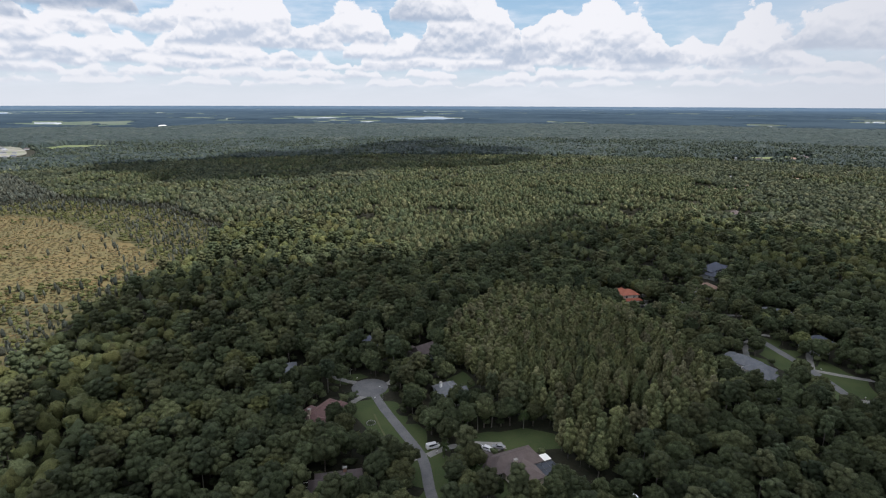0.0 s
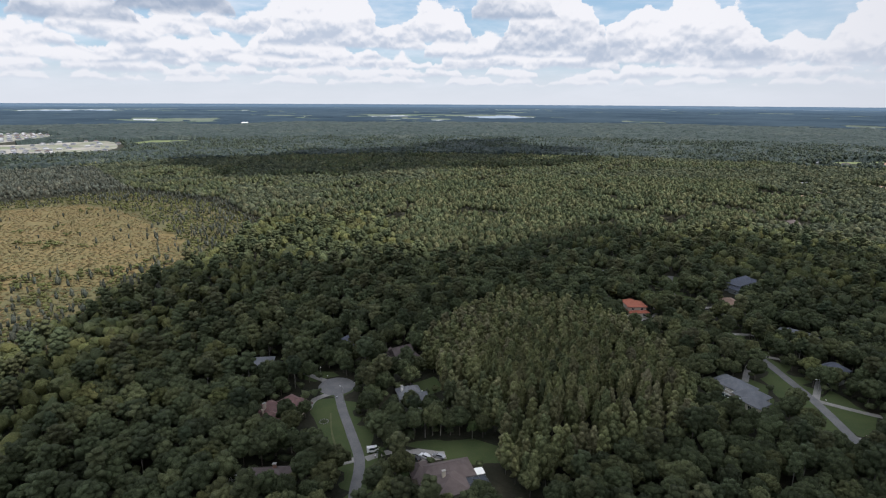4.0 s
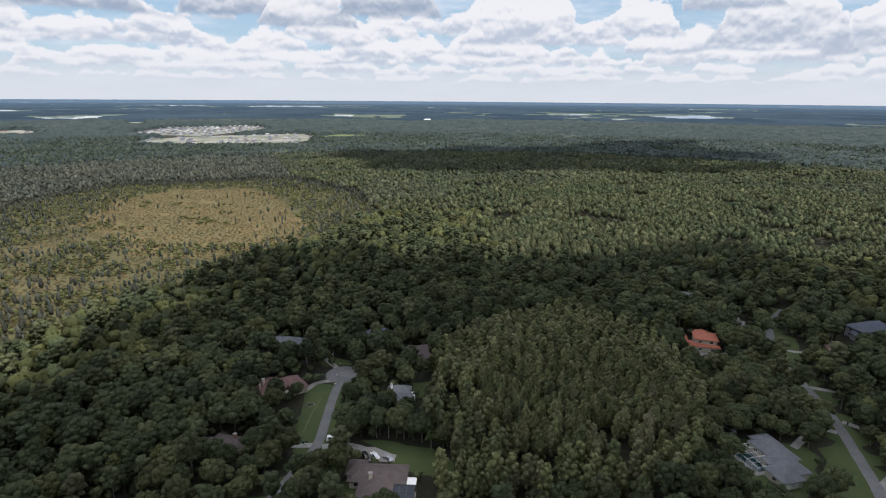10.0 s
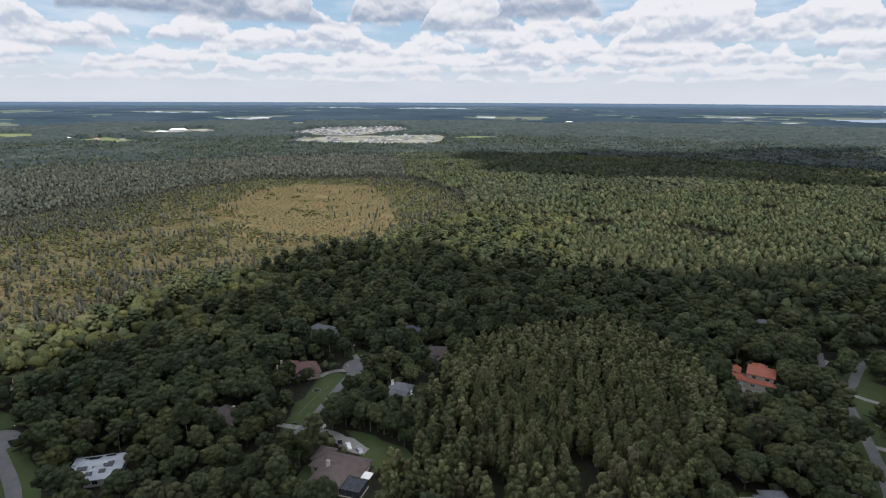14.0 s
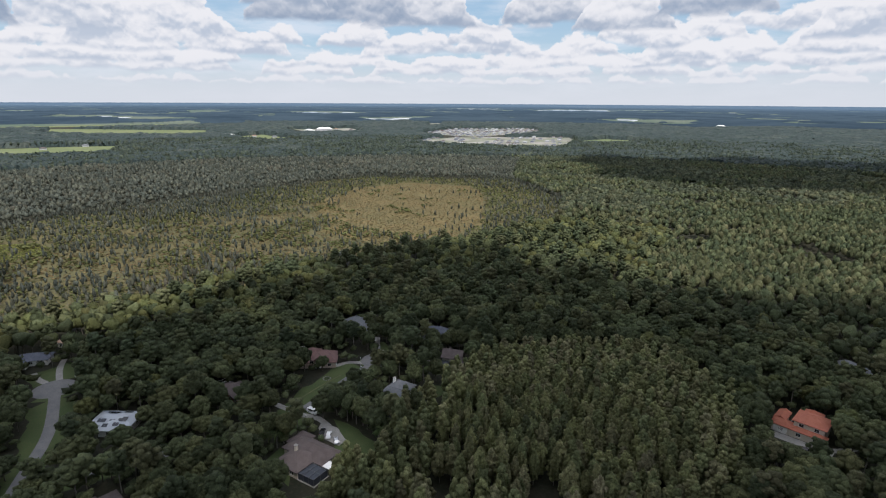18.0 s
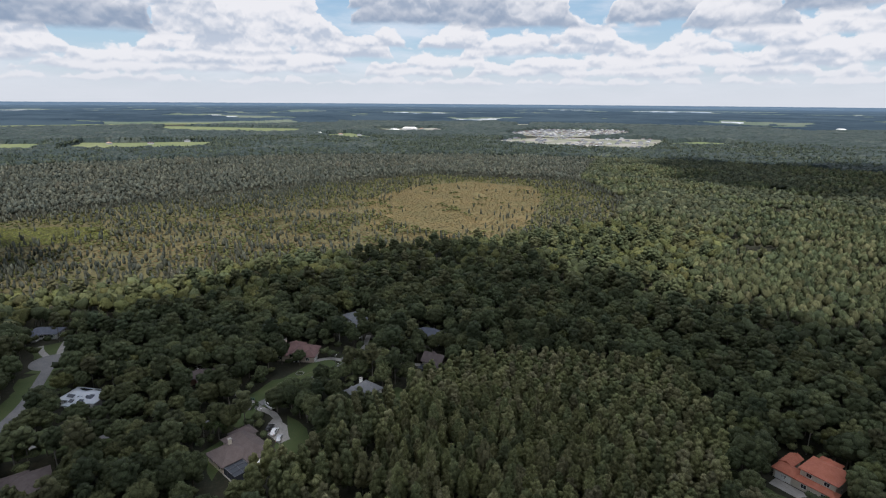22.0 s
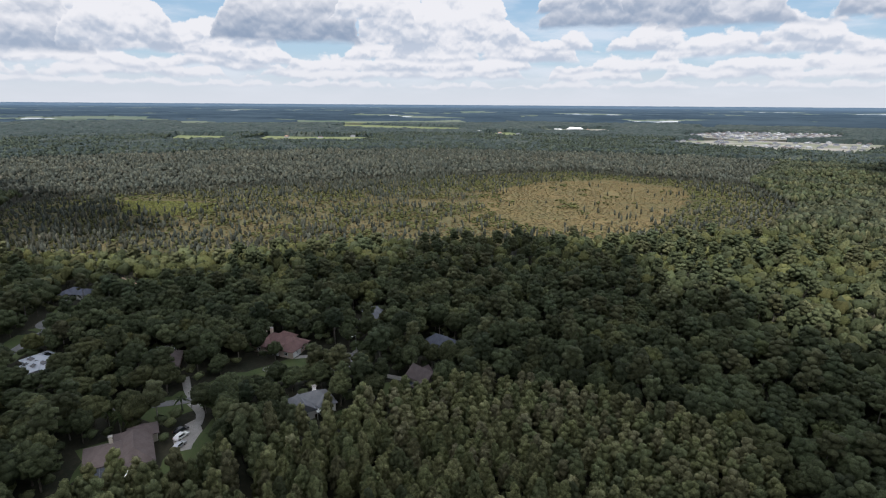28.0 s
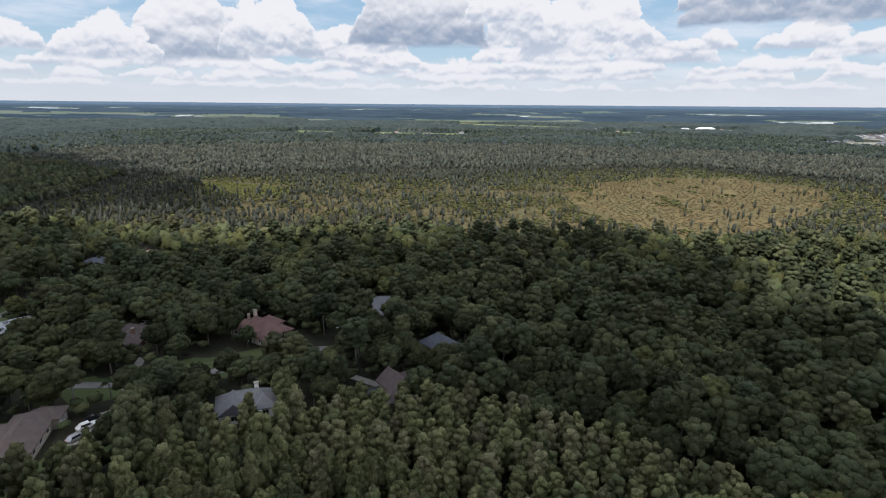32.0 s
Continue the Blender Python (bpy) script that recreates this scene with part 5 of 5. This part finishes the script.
# a trodden path on the red house's lawn, and a ringed flower bed
tagged(part("footpath", ribbon([(-17, 175), (-22.5, 186), (-27, 198)], 0.7, 0.082, 0.0, 0.5), DRY), "strip of dry pale grass across the lawn", "path", kind="structure")
bed = thing("flower_bed", pose(-27.5, 191.5, 0.0), "round flower bed edged with pale stones", "flower bed")
for k in range(14):
    a = k * math.tau / 14
    part("stone", bevelled(1.7 * math.cos(a) - 0.22, 1.7 * math.cos(a) + 0.22, 1.7 * math.sin(a) - 0.2, 1.7 * math.sin(a) + 0.2, 0.0, 0.32, 0.08), CONCRETE, bed)
bm = bmesh.new()
bmesh.ops.create_icosphere(bm, subdivisions=2, radius=1.2)
for q in bm.verts:
    q.co *= 0.85 + 0.3 * noise.noise(q.co * 2.3)
    q.co.z = max(q.co.z * 0.5 + 0.15, 0.0)
part("shrub", bm, OAK, bed)


def lamp_post(x, y, turn):
    p = thing("street_lamp", pose(x, y, 0, 0, 0, turn), "slim grey street lamp post beside the road", "street lamp", "street lamps")
    bm = bmesh.new()
    bmesh.ops.create_cone(bm, cap_ends=True, segments=10, radius1=0.11, radius2=0.06, depth=7.0, matrix=pose(0, 0, 3.5))
    part("pole", bm, CHROME, p)
    part("arm", bevelled(0, 1.5, -0.04, 0.04, 6.85, 6.95, 0.015), CHROME, p)
    part("lamp_head", bevelled(1.2, 1.9, -0.14, 0.14, 6.74, 6.88, 0.03), WHITE, p)


for x, y, turn in ((-24.5, 207, 150), (-40.5, 224, -60), (160, 309, 160), (176, 243, 180)):
    lamp_post(x, y, turn)


# ---- planting ----
gen = np.random.default_rng(11)


def sized(x, y, w0, w1, h0, h1):
    k = gen.random(len(x))
    w = w0 + (w1 - w0) * (0.65 * k + 0.35 * gen.random(len(x)))
    h = h0 + (h1 - h0) * (0.6 * k + 0.4 * drift(x, y, 60.0))
    return np.stack([x, y, w, h], 1)


def reach(s):
    return np.hypot(s[:, 0] - CENTRE[0], s[:, 1] - CENTRE[1])


# the plantation of slender cypress
x, y = grid(-10, 130, 150, 345, 4.4, gen)
ok = inside(x, y, PLANTATION) & free(x, y, 2.0) & (drift(x, y, 11) < np.where(y < 225, 0.80, 0.93))
ok &= (y > 232) | (gen.random(len(x)) < 0.74)
cyp = sized(x[ok], y[ok], 3.6, 5.7, 9.2, 13.4)
cyp[:, 3] *= np.where(cyp[:, 1] < 232, 1.24, 1.0)
cyp[:, 3] *= gen.uniform(0.90, 1.08, len(cyp))
cyp = cyp[np.argsort(np.hypot(cyp[:, 0] - 72, cyp[:, 1] - 240))]
single_trees("cypress_tree", "cypress", cyp[:300], CYPRESS, PALE_BARK, "slender grey-green cypress with a lumpy narrow crown", "cypress plantation")
if len(cyp) > 300:
    wood_stand("cypress_stand", "cypress", 3, cyp[300:], CYPRESS, PALE_BARK, "dense stand of slender grey-green cypress", "trees")

# broadleaf wood round the houses and out to the marsh
x, y = grid(-420, 470, -150, 560, 7.0, gen)
wet = inside(x, y, WET_WOOD)
ok = in_view(x, y) & free(x, y, 1.6) & ~inside(x, y, PLANTATION) & ~wet & ~inside(x, y, PINE_WOOD) & (np.hypot(x - 60, y - 215) < 400)
oak = sized(x[ok], y[ok], 6.0, 11.0, 8.0, 15.0)
oak[:, 3] *= np.where(off_line(oak[:, 0], oak[:, 1], ROAD_A) < 15, 0.84, 1.0)
oak = oak[np.argsort(reach(oak))]
tall = gen.random(len(oak)) < 0.16
pines = oak[tall] * (0.72, 0.72, 1, 1)
pines[:, :2] = oak[tall][:, :2]
pines[:, 3] += 4.0
oak = oak[~tall]
single_trees("oak_tree", "oak", oak[:300], OAK, BARK, "broad dark green oak with a lumpy rounded crown", "oaks round the houses", 12)
oak = oak[300:]
# sunlight put into leaf colour: yellow-green copies mostly outside the big cloud's shadow
sun_tinted = (gen.random(len(oak)) < np.where((oak[:, 0] < -120) | (reach(oak) > 245), 0.52, 0.03))
wood_stand("yellow_green_wood", "oak", 1, oak[sun_tinted & (reach(oak) < 190)], YELLOW, BARK, "broadleaf trees coloured a sunlit yellow-green in the wood", "trees")
wood_stand("yellow_green_wood", "oak", 4, oak[sun_tinted & (reach(oak) >= 190)], YELLOW, BARK, "broadleaf trees coloured a sunlit yellow-green in the wood", "trees")
oak = oak[~sun_tinted]
near = reach(oak) < 190
wood_stand("oak_wood", "oak", 1, oak[near], OAK, BARK, "dense dark green broadleaf wood", "trees")
wood_stand("oak_wood", "oak", 4, oak[~near], OAK, BARK, "dense green broadleaf wood", "trees")
single_trees("pine_tree", "pine", pines[:90], PINE, PALE_BARK, "tall pine with an open tufted crown", "pines among the oaks")
wood_stand("pine_trees", "pine", 1, pines[90:], PINE, PALE_BARK, "tall pines scattered through the broadleaf wood", "trees")

# undergrowth between the trunks
x, y = grid(-200, 260, 62, 420, 6.2, gen)
ok = in_view(x, y) & free(x, y, 0.5) & ~inside(x, y, PLANTATION) & ~inside(x, y, WET_WOOD) & (np.hypot(x - 60, y - 215) < 230)
wood_stand("undergrowth", "oak", 2, sized(x[ok], y[ok], 4.0, 7.5, 2.5, 6.0), OAK, BARK, "green shrubs and saplings under the oaks", "shrubs")

# pines to the north
x, y = grid(-130, 430, 410, 910, 6.2, gen)
ok = inside(x, y, PINE_WOOD) & in_view(x, y) & (drift(x, y, 34) < 0.80) & free(x, y, 1.0)
s = sized(x[ok], y[ok], 5.6, 8.6, 11, 17)
near = reach(s) < 305
wood_stand("north_pines", "cypress", 4, s[near], PINE, PALE_BARK, "sunlit wood of slender pines", "trees")
wood_stand("north_pines", "cypress", 2, s[~near], PINE, PALE_BARK, "sunlit wood of slender pines", "trees")

# thin trees of the wet ground, thick at its rim and scarce in the open marsh
x, y = grid(-660, -150, -140, 700, 4.6, gen)
open_marsh, strip = inside(x, y, MEADOW), inside(x, y, MARSH_STRIP)
rim = np.clip(off_line(x, y, MEADOW + MEADOW[:1]) / 80, 0, 1)
chance = np.where(open_marsh, 0.009 + 0.06 * (1 - rim) ** 3, np.where(strip, 0.12, 0.12) + np.where(strip, 0.20, 0.46) * rim) * np.where(drift(x, y, 45) > 0.62, 1.5, 0.8) * np.where(inside(x, y, WET_CLEARING), 0.12, 1.0)
ok = inside(x, y, WET_WOOD) & in_view(x, y) & (gen.random(len(x)) < chance)
s = sized(x[ok], y[ok], 1.7, 3.9, 5.0, 14.5)
bare = gen.random(len(s)) < 0.4
wood_stand("swamp_trees", "cypress", 4, s[~bare & (reach(s) < 330)], SWAMP, PALE_BARK, "thin grey-green swamp cypresses over golden sedge", "trees")
wood_stand("swamp_trees", "cypress", 2, s[~bare & (reach(s) >= 330)], SWAMP, PALE_BARK, "thin grey-green swamp cypresses over golden sedge", "trees")
wood_stand("bare_trees", "snag", 2, s[bare & (reach(s) >= 350)], SWAMP, PALE_BARK, "half-bare grey trees standing in the marsh", "trees")
wood_stand("bare_trees", "snag", 4, s[bare & (reach(s) < 350)], SWAMP, PALE_BARK, "half-bare grey trees standing in the marsh", "trees")

# dark spires in loose groups along the marsh
x, y = grid(-560, -190, -60, 620, 6.5, gen)
rim = off_line(x, y, MEADOW + MEADOW[:1])
ok = (inside(x, y, MEADOW) | inside(x, y, MARSH_STRIP)) & in_view(x, y) & (gen.random(len(x)) < np.where(rim < 26, 0.08, 0.006) * np.where(drift(x, y, 38) > 0.55, 2.0, 0.3))
wood_stand("spire_cypresses", "cypress", 4, sized(x[ok], y[ok], 1.5, 2.8, 6.0, 14.0), SWAMP, PALE_BARK, "narrow dark cypress spires over the golden marsh", "trees")

# the same woods go on behind the flight path
x, y = grid(-160, 420, -170, 260, 8.6, gen)
ok = ~in_view(x, y) & free(x, y, 2.0) & (np.hypot(x - 100, y - 60) < 260)
wood_stand("south_wood", "oak", 2, sized(x[ok], y[ok], 7.0, 11.5, 8, 14), OAK, BARK, "broadleaf wood going on behind the flight path", "trees")

# low bushes and sedge clumps
x, y = grid(-660, -150, -140, 700, 4.0, gen)
ok = inside(x, y, WET_WOOD) & in_view(x, y) & (drift(x, y, 9) > 0.18) & ~(inside(x, y, WET_CLEARING) & (drift(x, y, 22) < 0.72))
core = inside(x, y, MEADOW) | inside(x, y, MARSH_STRIP)
s = sized(x[ok & core], y[ok & core], 2.4, 4.8, 0.25, 0.7)
wood_stand("sedge", "oak", 2, s, MARSH_GRASS, BARK, "golden and rusty sedge and fern clumps", "marsh plants")
thin_out = gen.random(len(x)) < np.where(off_line(x, y, MEADOW + MEADOW[:1]) < 110, 0.62, 0.5)
core &= ~(inside(x, y, MARSH_STRIP) & (drift(x, y, 24) + 0.25 * drift(x, y, 8) < 0.72))
core &= ~(inside(x, y, MEADOW) & (drift(x + 70, y, 18) < 0.20))
s = sized(x[ok & ~core & thin_out], y[ok & ~core & thin_out], 2.6, 6.2, 1.2, 5.0)
wood_stand("swamp_scrub", "oak", 2, s, YELLOW, BARK, "yellow-green scrub at the marsh's edge", "shrubs")

# a wet clearing of bright grass
x, y = grid(-440, -320, -60, 110, 2.6, gen)
ok = inside(x, y, WET_CLEARING)
wood_stand("bright_grass", "oak", 2, sized(x[ok], y[ok], 2.2, 4.4, 0.5, 1.1), LIME, BARK, "bright lime-green grass of a wet clearing", "marsh plants")

# the wider woods
x, y = grid(-1150, 900, -420, 1250, 6.9, gen)
r = np.hypot(x - 60, y - 215)
taken = inside(x, y, WET_WOOD) | inside(x, y, PINE_WOOD) | inside(x, y, PLANTATION)
for poly in CLEARINGS:
    taken |= inside(x, y, poly)
gaps = (drift(x, y, 28) > 0.86)
ok = in_view(x, y) & ~taken & (r >= 400) & (r < 1075) & ~gaps
grey = inside(x, y, GREY_WOOD)
s = sized(x[ok & ~grey], y[ok & ~grey], 6.6, 11.5, 8, 15)
mixed = (0.7 * drift(s[:, 0], s[:, 1], 120) + 0.3 * drift(s[:, 0], s[:, 1], 40) > 0.5) & (gen.random(len(s)) < 0.75)
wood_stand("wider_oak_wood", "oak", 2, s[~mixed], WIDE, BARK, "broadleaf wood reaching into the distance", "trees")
t = s[mixed] * (1, 1, 0.76, 1.15)
wood_stand("wider_pine_wood", "cypress", 2, t, PINE, BARK, "mixed pines in the distant wood", "trees")
x, y = grid(-1150, -380, -420, 900, 7.0, gen)
ok = inside(x, y, GREY_WOOD) & in_view(x, y) & (np.hypot(x - 60, y - 215) < 1075) & ~inside(x, y, WET_WOOD)
s = sized(x[ok], y[ok], 4.0, 8.0, 7, 15)
wood_stand("grey_wood", "cypress", 2, s, SWAMP, BARK, "grey-green cypress wood beyond the marsh", "trees")

# treetops standing above the far canopy
x, y = grid(-1650, 1200, -700, 1850, 13.5, gen)
r = np.hypot(x - 60, y - 215)
ok = in_view(x, y) & (r > 1045) & (r < 1680)
for poly in CLEARINGS:
    for k in (0, 0.03, 0.06, 0.09):
        ok &= ~inside(120 + (x - 120) * (1 + k), 120 + (y - 120) * (1 + k), poly)
s = sized(x[ok], y[ok], 7.5, 13.0, 12.0, 19.0)
kind_of = drift(s[:, 0], s[:, 1], 150) + 0.3 * gen.random(len(s)) > 0.72
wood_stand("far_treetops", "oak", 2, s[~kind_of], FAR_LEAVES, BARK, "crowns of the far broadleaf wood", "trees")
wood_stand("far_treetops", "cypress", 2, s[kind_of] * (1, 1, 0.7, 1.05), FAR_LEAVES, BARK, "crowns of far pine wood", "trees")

# ---- palms ----
def palm(x, y, height, label):
    p = thing("palm_tree", pose(x, y, 0, 0, 0, x * 37 % 360), label, "palm")
    g = np.random.default_rng(int(abs(x * 10)))
    bm = bmesh.new()
    rings = []
    for k in range(8):
        z = height * k / 7
        r = 0.20 - 0.06 * k / 7 + (0.05 if k == 0 else 0)
        rings.append([bm.verts.new((r * math.cos(a * math.tau / 8) + 0.25 * (k / 7) ** 2, r * math.sin(a * math.tau / 8), z - 0.05)) for a in range(8)])
    for r0, r1 in zip(rings, rings[1:]):
        for a in range(8):
            bm.faces.new((r0[a], r0[(a + 1) % 8], r1[(a + 1) % 8], r1[a]))
    part("trunk", bm, PALE_BARK, p)
    for k in range(18):
        a, lift, length = g.uniform(0, math.tau), g.uniform(-0.35, 1.1), g.uniform(2.2, 3.0)
        bm, spine = bmesh.new(), []
        for i in range(7):
            t = i / 6
            rr, z = length * t * math.cos(lift * (1 - t * 0.4)), length * (math.sin(lift) * t - 0.75 * t * t)
            w = 0.42 * math.sin(math.pi * min(0.98, 0.12 + 0.86 * t)) + 0.03
            c = Vector((0.25 + rr * math.cos(a), rr * math.sin(a), height + z))
            side = Vector((-math.sin(a), math.cos(a), 0))
            spine.append([bm.verts.new(c - side * w - Vector((0, 0, 0.22 * w))), bm.verts.new(c), bm.verts.new(c + side * w - Vector((0, 0, 0.22 * w)))])
        for r0, r1 in zip(spine, spine[1:]):
            bm.faces.new((r0[0], r0[1], r1[1], r1[0])), bm.faces.new((r0[1], r0[2], r1[2], r1[1]))
        part("frond", bm, PALM, p)


for x, y, h in ((9.5, 185, 6.5), (13.5, 187, 7), (31, 188, 7), (12, 156, 6), (10.5, 159, 5), (9, 154.5, 5.5), (0.5, 170, 5), (19, 189, 6), (8, 151, 6)):
    palm(x, y, h, "palm with arching green fronds beside the lawn")


# ---- distant woods: a rough canopy sheet with clearings ----
v, f = polar(1045 * np.exp(np.linspace(0, math.log(3300 / 1045), 145)), np.linspace(-55, 150, 820), (60, 215), lambda x, y, r: 8.5 + 0 * x)
g2 = np.random.default_rng(5)
far_r = np.hypot(v[:, 0] - 60, v[:, 1] - 215)
v[:, :2] += g2.normal(size=(len(v), 2)) * (far_r / 700)[:, None]
v[:, 2] = 6.5 + 6 * drift(v[:, 0], v[:, 1], 21) + 3.5 * drift(v[:, 0], v[:, 1], 160) + g2.uniform(-1.8, 3.0, len(v)) * np.clip(1.4 - far_r / 4000, 0.4, 1)
v[:820, 2] = 0.0
mid = v[f].mean(1)
keep = np.ones(len(f), bool)
for poly in CLEARINGS:
    for s in (0, 0.018, 0.036, 0.054, 0.07):
        keep &= ~inside(120 + (mid[:, 0] - 120) * (1 + s), 120 + (mid[:, 1] - 120) * (1 + s), poly)
v[np.unique(f[~keep]), 2] = -0.2
tint = (drift(v[:, 0], v[:, 1], 60) * 0.6 + 0.4 * g2.random(len(v)))
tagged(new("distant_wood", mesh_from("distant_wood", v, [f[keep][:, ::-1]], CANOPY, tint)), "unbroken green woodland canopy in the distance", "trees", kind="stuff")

for k, poly in enumerate(CLEARINGS):
    mat, label = {0: (SAND, "pale graded sand of a building site"), 6: (LAKE, "pale lake far off"), 5: (SAND, "pale farm yard"), 8: (SAND, "pale cleared land"), 10: (SAND, "pale ground of a new estate"), 12: (LAKE, "pale lake far off"), 13: (SAND, "pale cleared land")}.get(k, (FIELD, "light green pasture among woods") if k < 14 else (LAWN, "grass yard of a house in the woods"))
    tagged(part("lake" if k in (6, 12) else "field", sheet(poly, 0.4, 60.0 if k < 14 else 14.0), mat), label, "lake" if k in (6, 12) else "field", kind="structure")


# ---- far houses: one of each colour, then copies ----
def far_house(roof_mat, w, d, h, label, group):
    t = thing("far_house", pose(0, 0, 0), label, "house", group)
    part("wall", box(bmesh.new(), -w / 2, w / 2, -d / 2, d / 2, 0, h), GREY_WALL, t)
    part("roof", roof_mesh(-w / 2 - 0.6, w / 2 + 0.6, -d / 2 - 0.6, d / 2 + 0.6, h + 0.05, d * 0.26, "hip"), roof_mat, t)
    return t


g3 = np.random.default_rng(23)
kinds = [far_house(m, 12, 9, 3.4, lab, "new estate") for m, lab in ((ROOF_GREY, "grey-roofed house of a new estate"), (ROOF_SLATE, "slate-roofed house of a new estate"), (GREY_WALL, "pale grey-roofed house of a new estate"), (ROOF_BROWN, "brown-roofed house of a new estate"))]
count = 0
for row in range(30):
    for col in range(32):
        u, q = (col + 0.5) / 32, (row + 0.5) / 30
        x = -900 - 1000 * u + (q - 0.5) * 40
        y = 1000 + 880 * q + g3.uniform(-6, 6)
        at = np.array([x]), np.array([y])
        old = inside(*at, CLEARINGS[10])[0]
        if not (old or inside(*at, CLEARINGS[0])[0]) or g3.random() < (0.12 if old else 0.68):
            continue
        m = pose(x, y, 0.35, 0, 0, 35 + 90 * g3.integers(0, 2))
        if count < 4:
            kinds[count].matrix_basis = m
        else:
            copy_thing(kinds[g3.integers(0, 4)], m)
        count += 1
town = [far_house(m, 15, 10, 4.0, lab, "houses among the far trees") for m, lab in ((ROOF_GREY, "grey-roofed house among far trees"), (ROOF_BROWN, "brown-roofed house among far trees"), (ROOF_TAN, "tan-roofed house among far trees"))]
spots = TOWN + [
         (-1930, 930), (-2000, 1010), (-2040, 1060), (-2090, 960), (-1960, 1090), (-1750, 640), (-1690, 690), (-1500, 60), (-1530, -40), (-1560, 150), (-1640, 40), (-1700, 120), (-1480, 250)]
for k, (x, y) in enumerate(spots):
    m = pose(x, y, 0.35, 0, 0, g3.uniform(0, 180))
    if k < 3:
        town[k].matrix_basis = m
    else:
        copy_thing(town[k % 3], m)

sheds = [far_house(WHITE, w, d, 7.5, lab, "farm sheds") for w, d, lab in ((62, 22, "long white metal shed on pasture"), (40, 18, "white metal barn on pasture"))]
sheds[0].matrix_basis, sheds[1].matrix_basis = pose(-2012, 997, 0.4, 0, 0, 62), pose(-1900, 890, 0.4, 0, 0, 55)
for x, y, turn in ((-1752, 560, 70), (-1372, 2790, 30), (-1440, 2830, 30)):
    copy_thing(sheds[1], pose(x, y, 0.4, 0, 0, turn))

# ---- clouds overhead, whose shadows lie on the land ----
CLOUD_Z = 900.0


def cloud(poly, seed, wob=26.0, gaps=2.0):
    """A cumulus of many puffs that stands between the sun and this part of the plan."""
    g = np.random.default_rng(seed)
    p = np.array(poly, float)
    step = 26.0
    x, y = grid(p[:, 0].min(), p[:, 0].max(), p[:, 1].min(), p[:, 1].max(), step, g)
    size = max(50.0, wob)
    ok = inside(x + (drift(x, y, size) - 0.5) * wob, y + (drift(y, x, size) - 0.5) * wob, poly) & (drift(x + 333, y, 95) < gaps)
    x, y = x[ok], y[ok]
    shift = np.array(sun_way) / sun_way.z * CLOUD_Z
    iv, fv = ICO[1]
    r = g.uniform(17, 30, len(x))
    z = CLOUD_Z + g.uniform(0, 18, len(x))
    v = iv[None] * r[:, None, None] * np.array((1, 1, 0.7)) * g.uniform(0.85, 1.15, (len(x), len(iv), 1)) + np.stack([x + shift[0], y + shift[1], z], 1)[:, None]
    f = fv[None] + np.arange(len(x))[:, None, None] * len(iv)
    tagged(new("cloud", mesh_from("cloud", v.reshape(-1, 3), [f.reshape(-1, 3)], CLOUD, smooth=True)), "white cumulus cloud high overhead", "cloud", kind="structure")


cloud([(-152, 56), (-122, 98), (-116, 150), (-148, 197), (-174, 255), (-184, 330), (-140, 380), (-72, 378), (0, 395), (46, 442), (108, 508), (215, 522), (320, 472), (340, 400), (345, 250), (250, 60), (110, -100), (-80, -120), (-150, -20), (-172, 30)], 1)
cloud([(-600, 885), (-540, 1100), (-430, 1293), (-200, 1500), (-20, 1760), (110, 1520), (190, 1240), (70, 1010), (-30, 930), (-260, 850), (-480, 790)], 2, 190.0, 0.80)
cloud([(-680, -480), (-520, -200), (-340, 0), (-255, 50), (-205, -40), (-260, -150), (-400, -420)], 3)
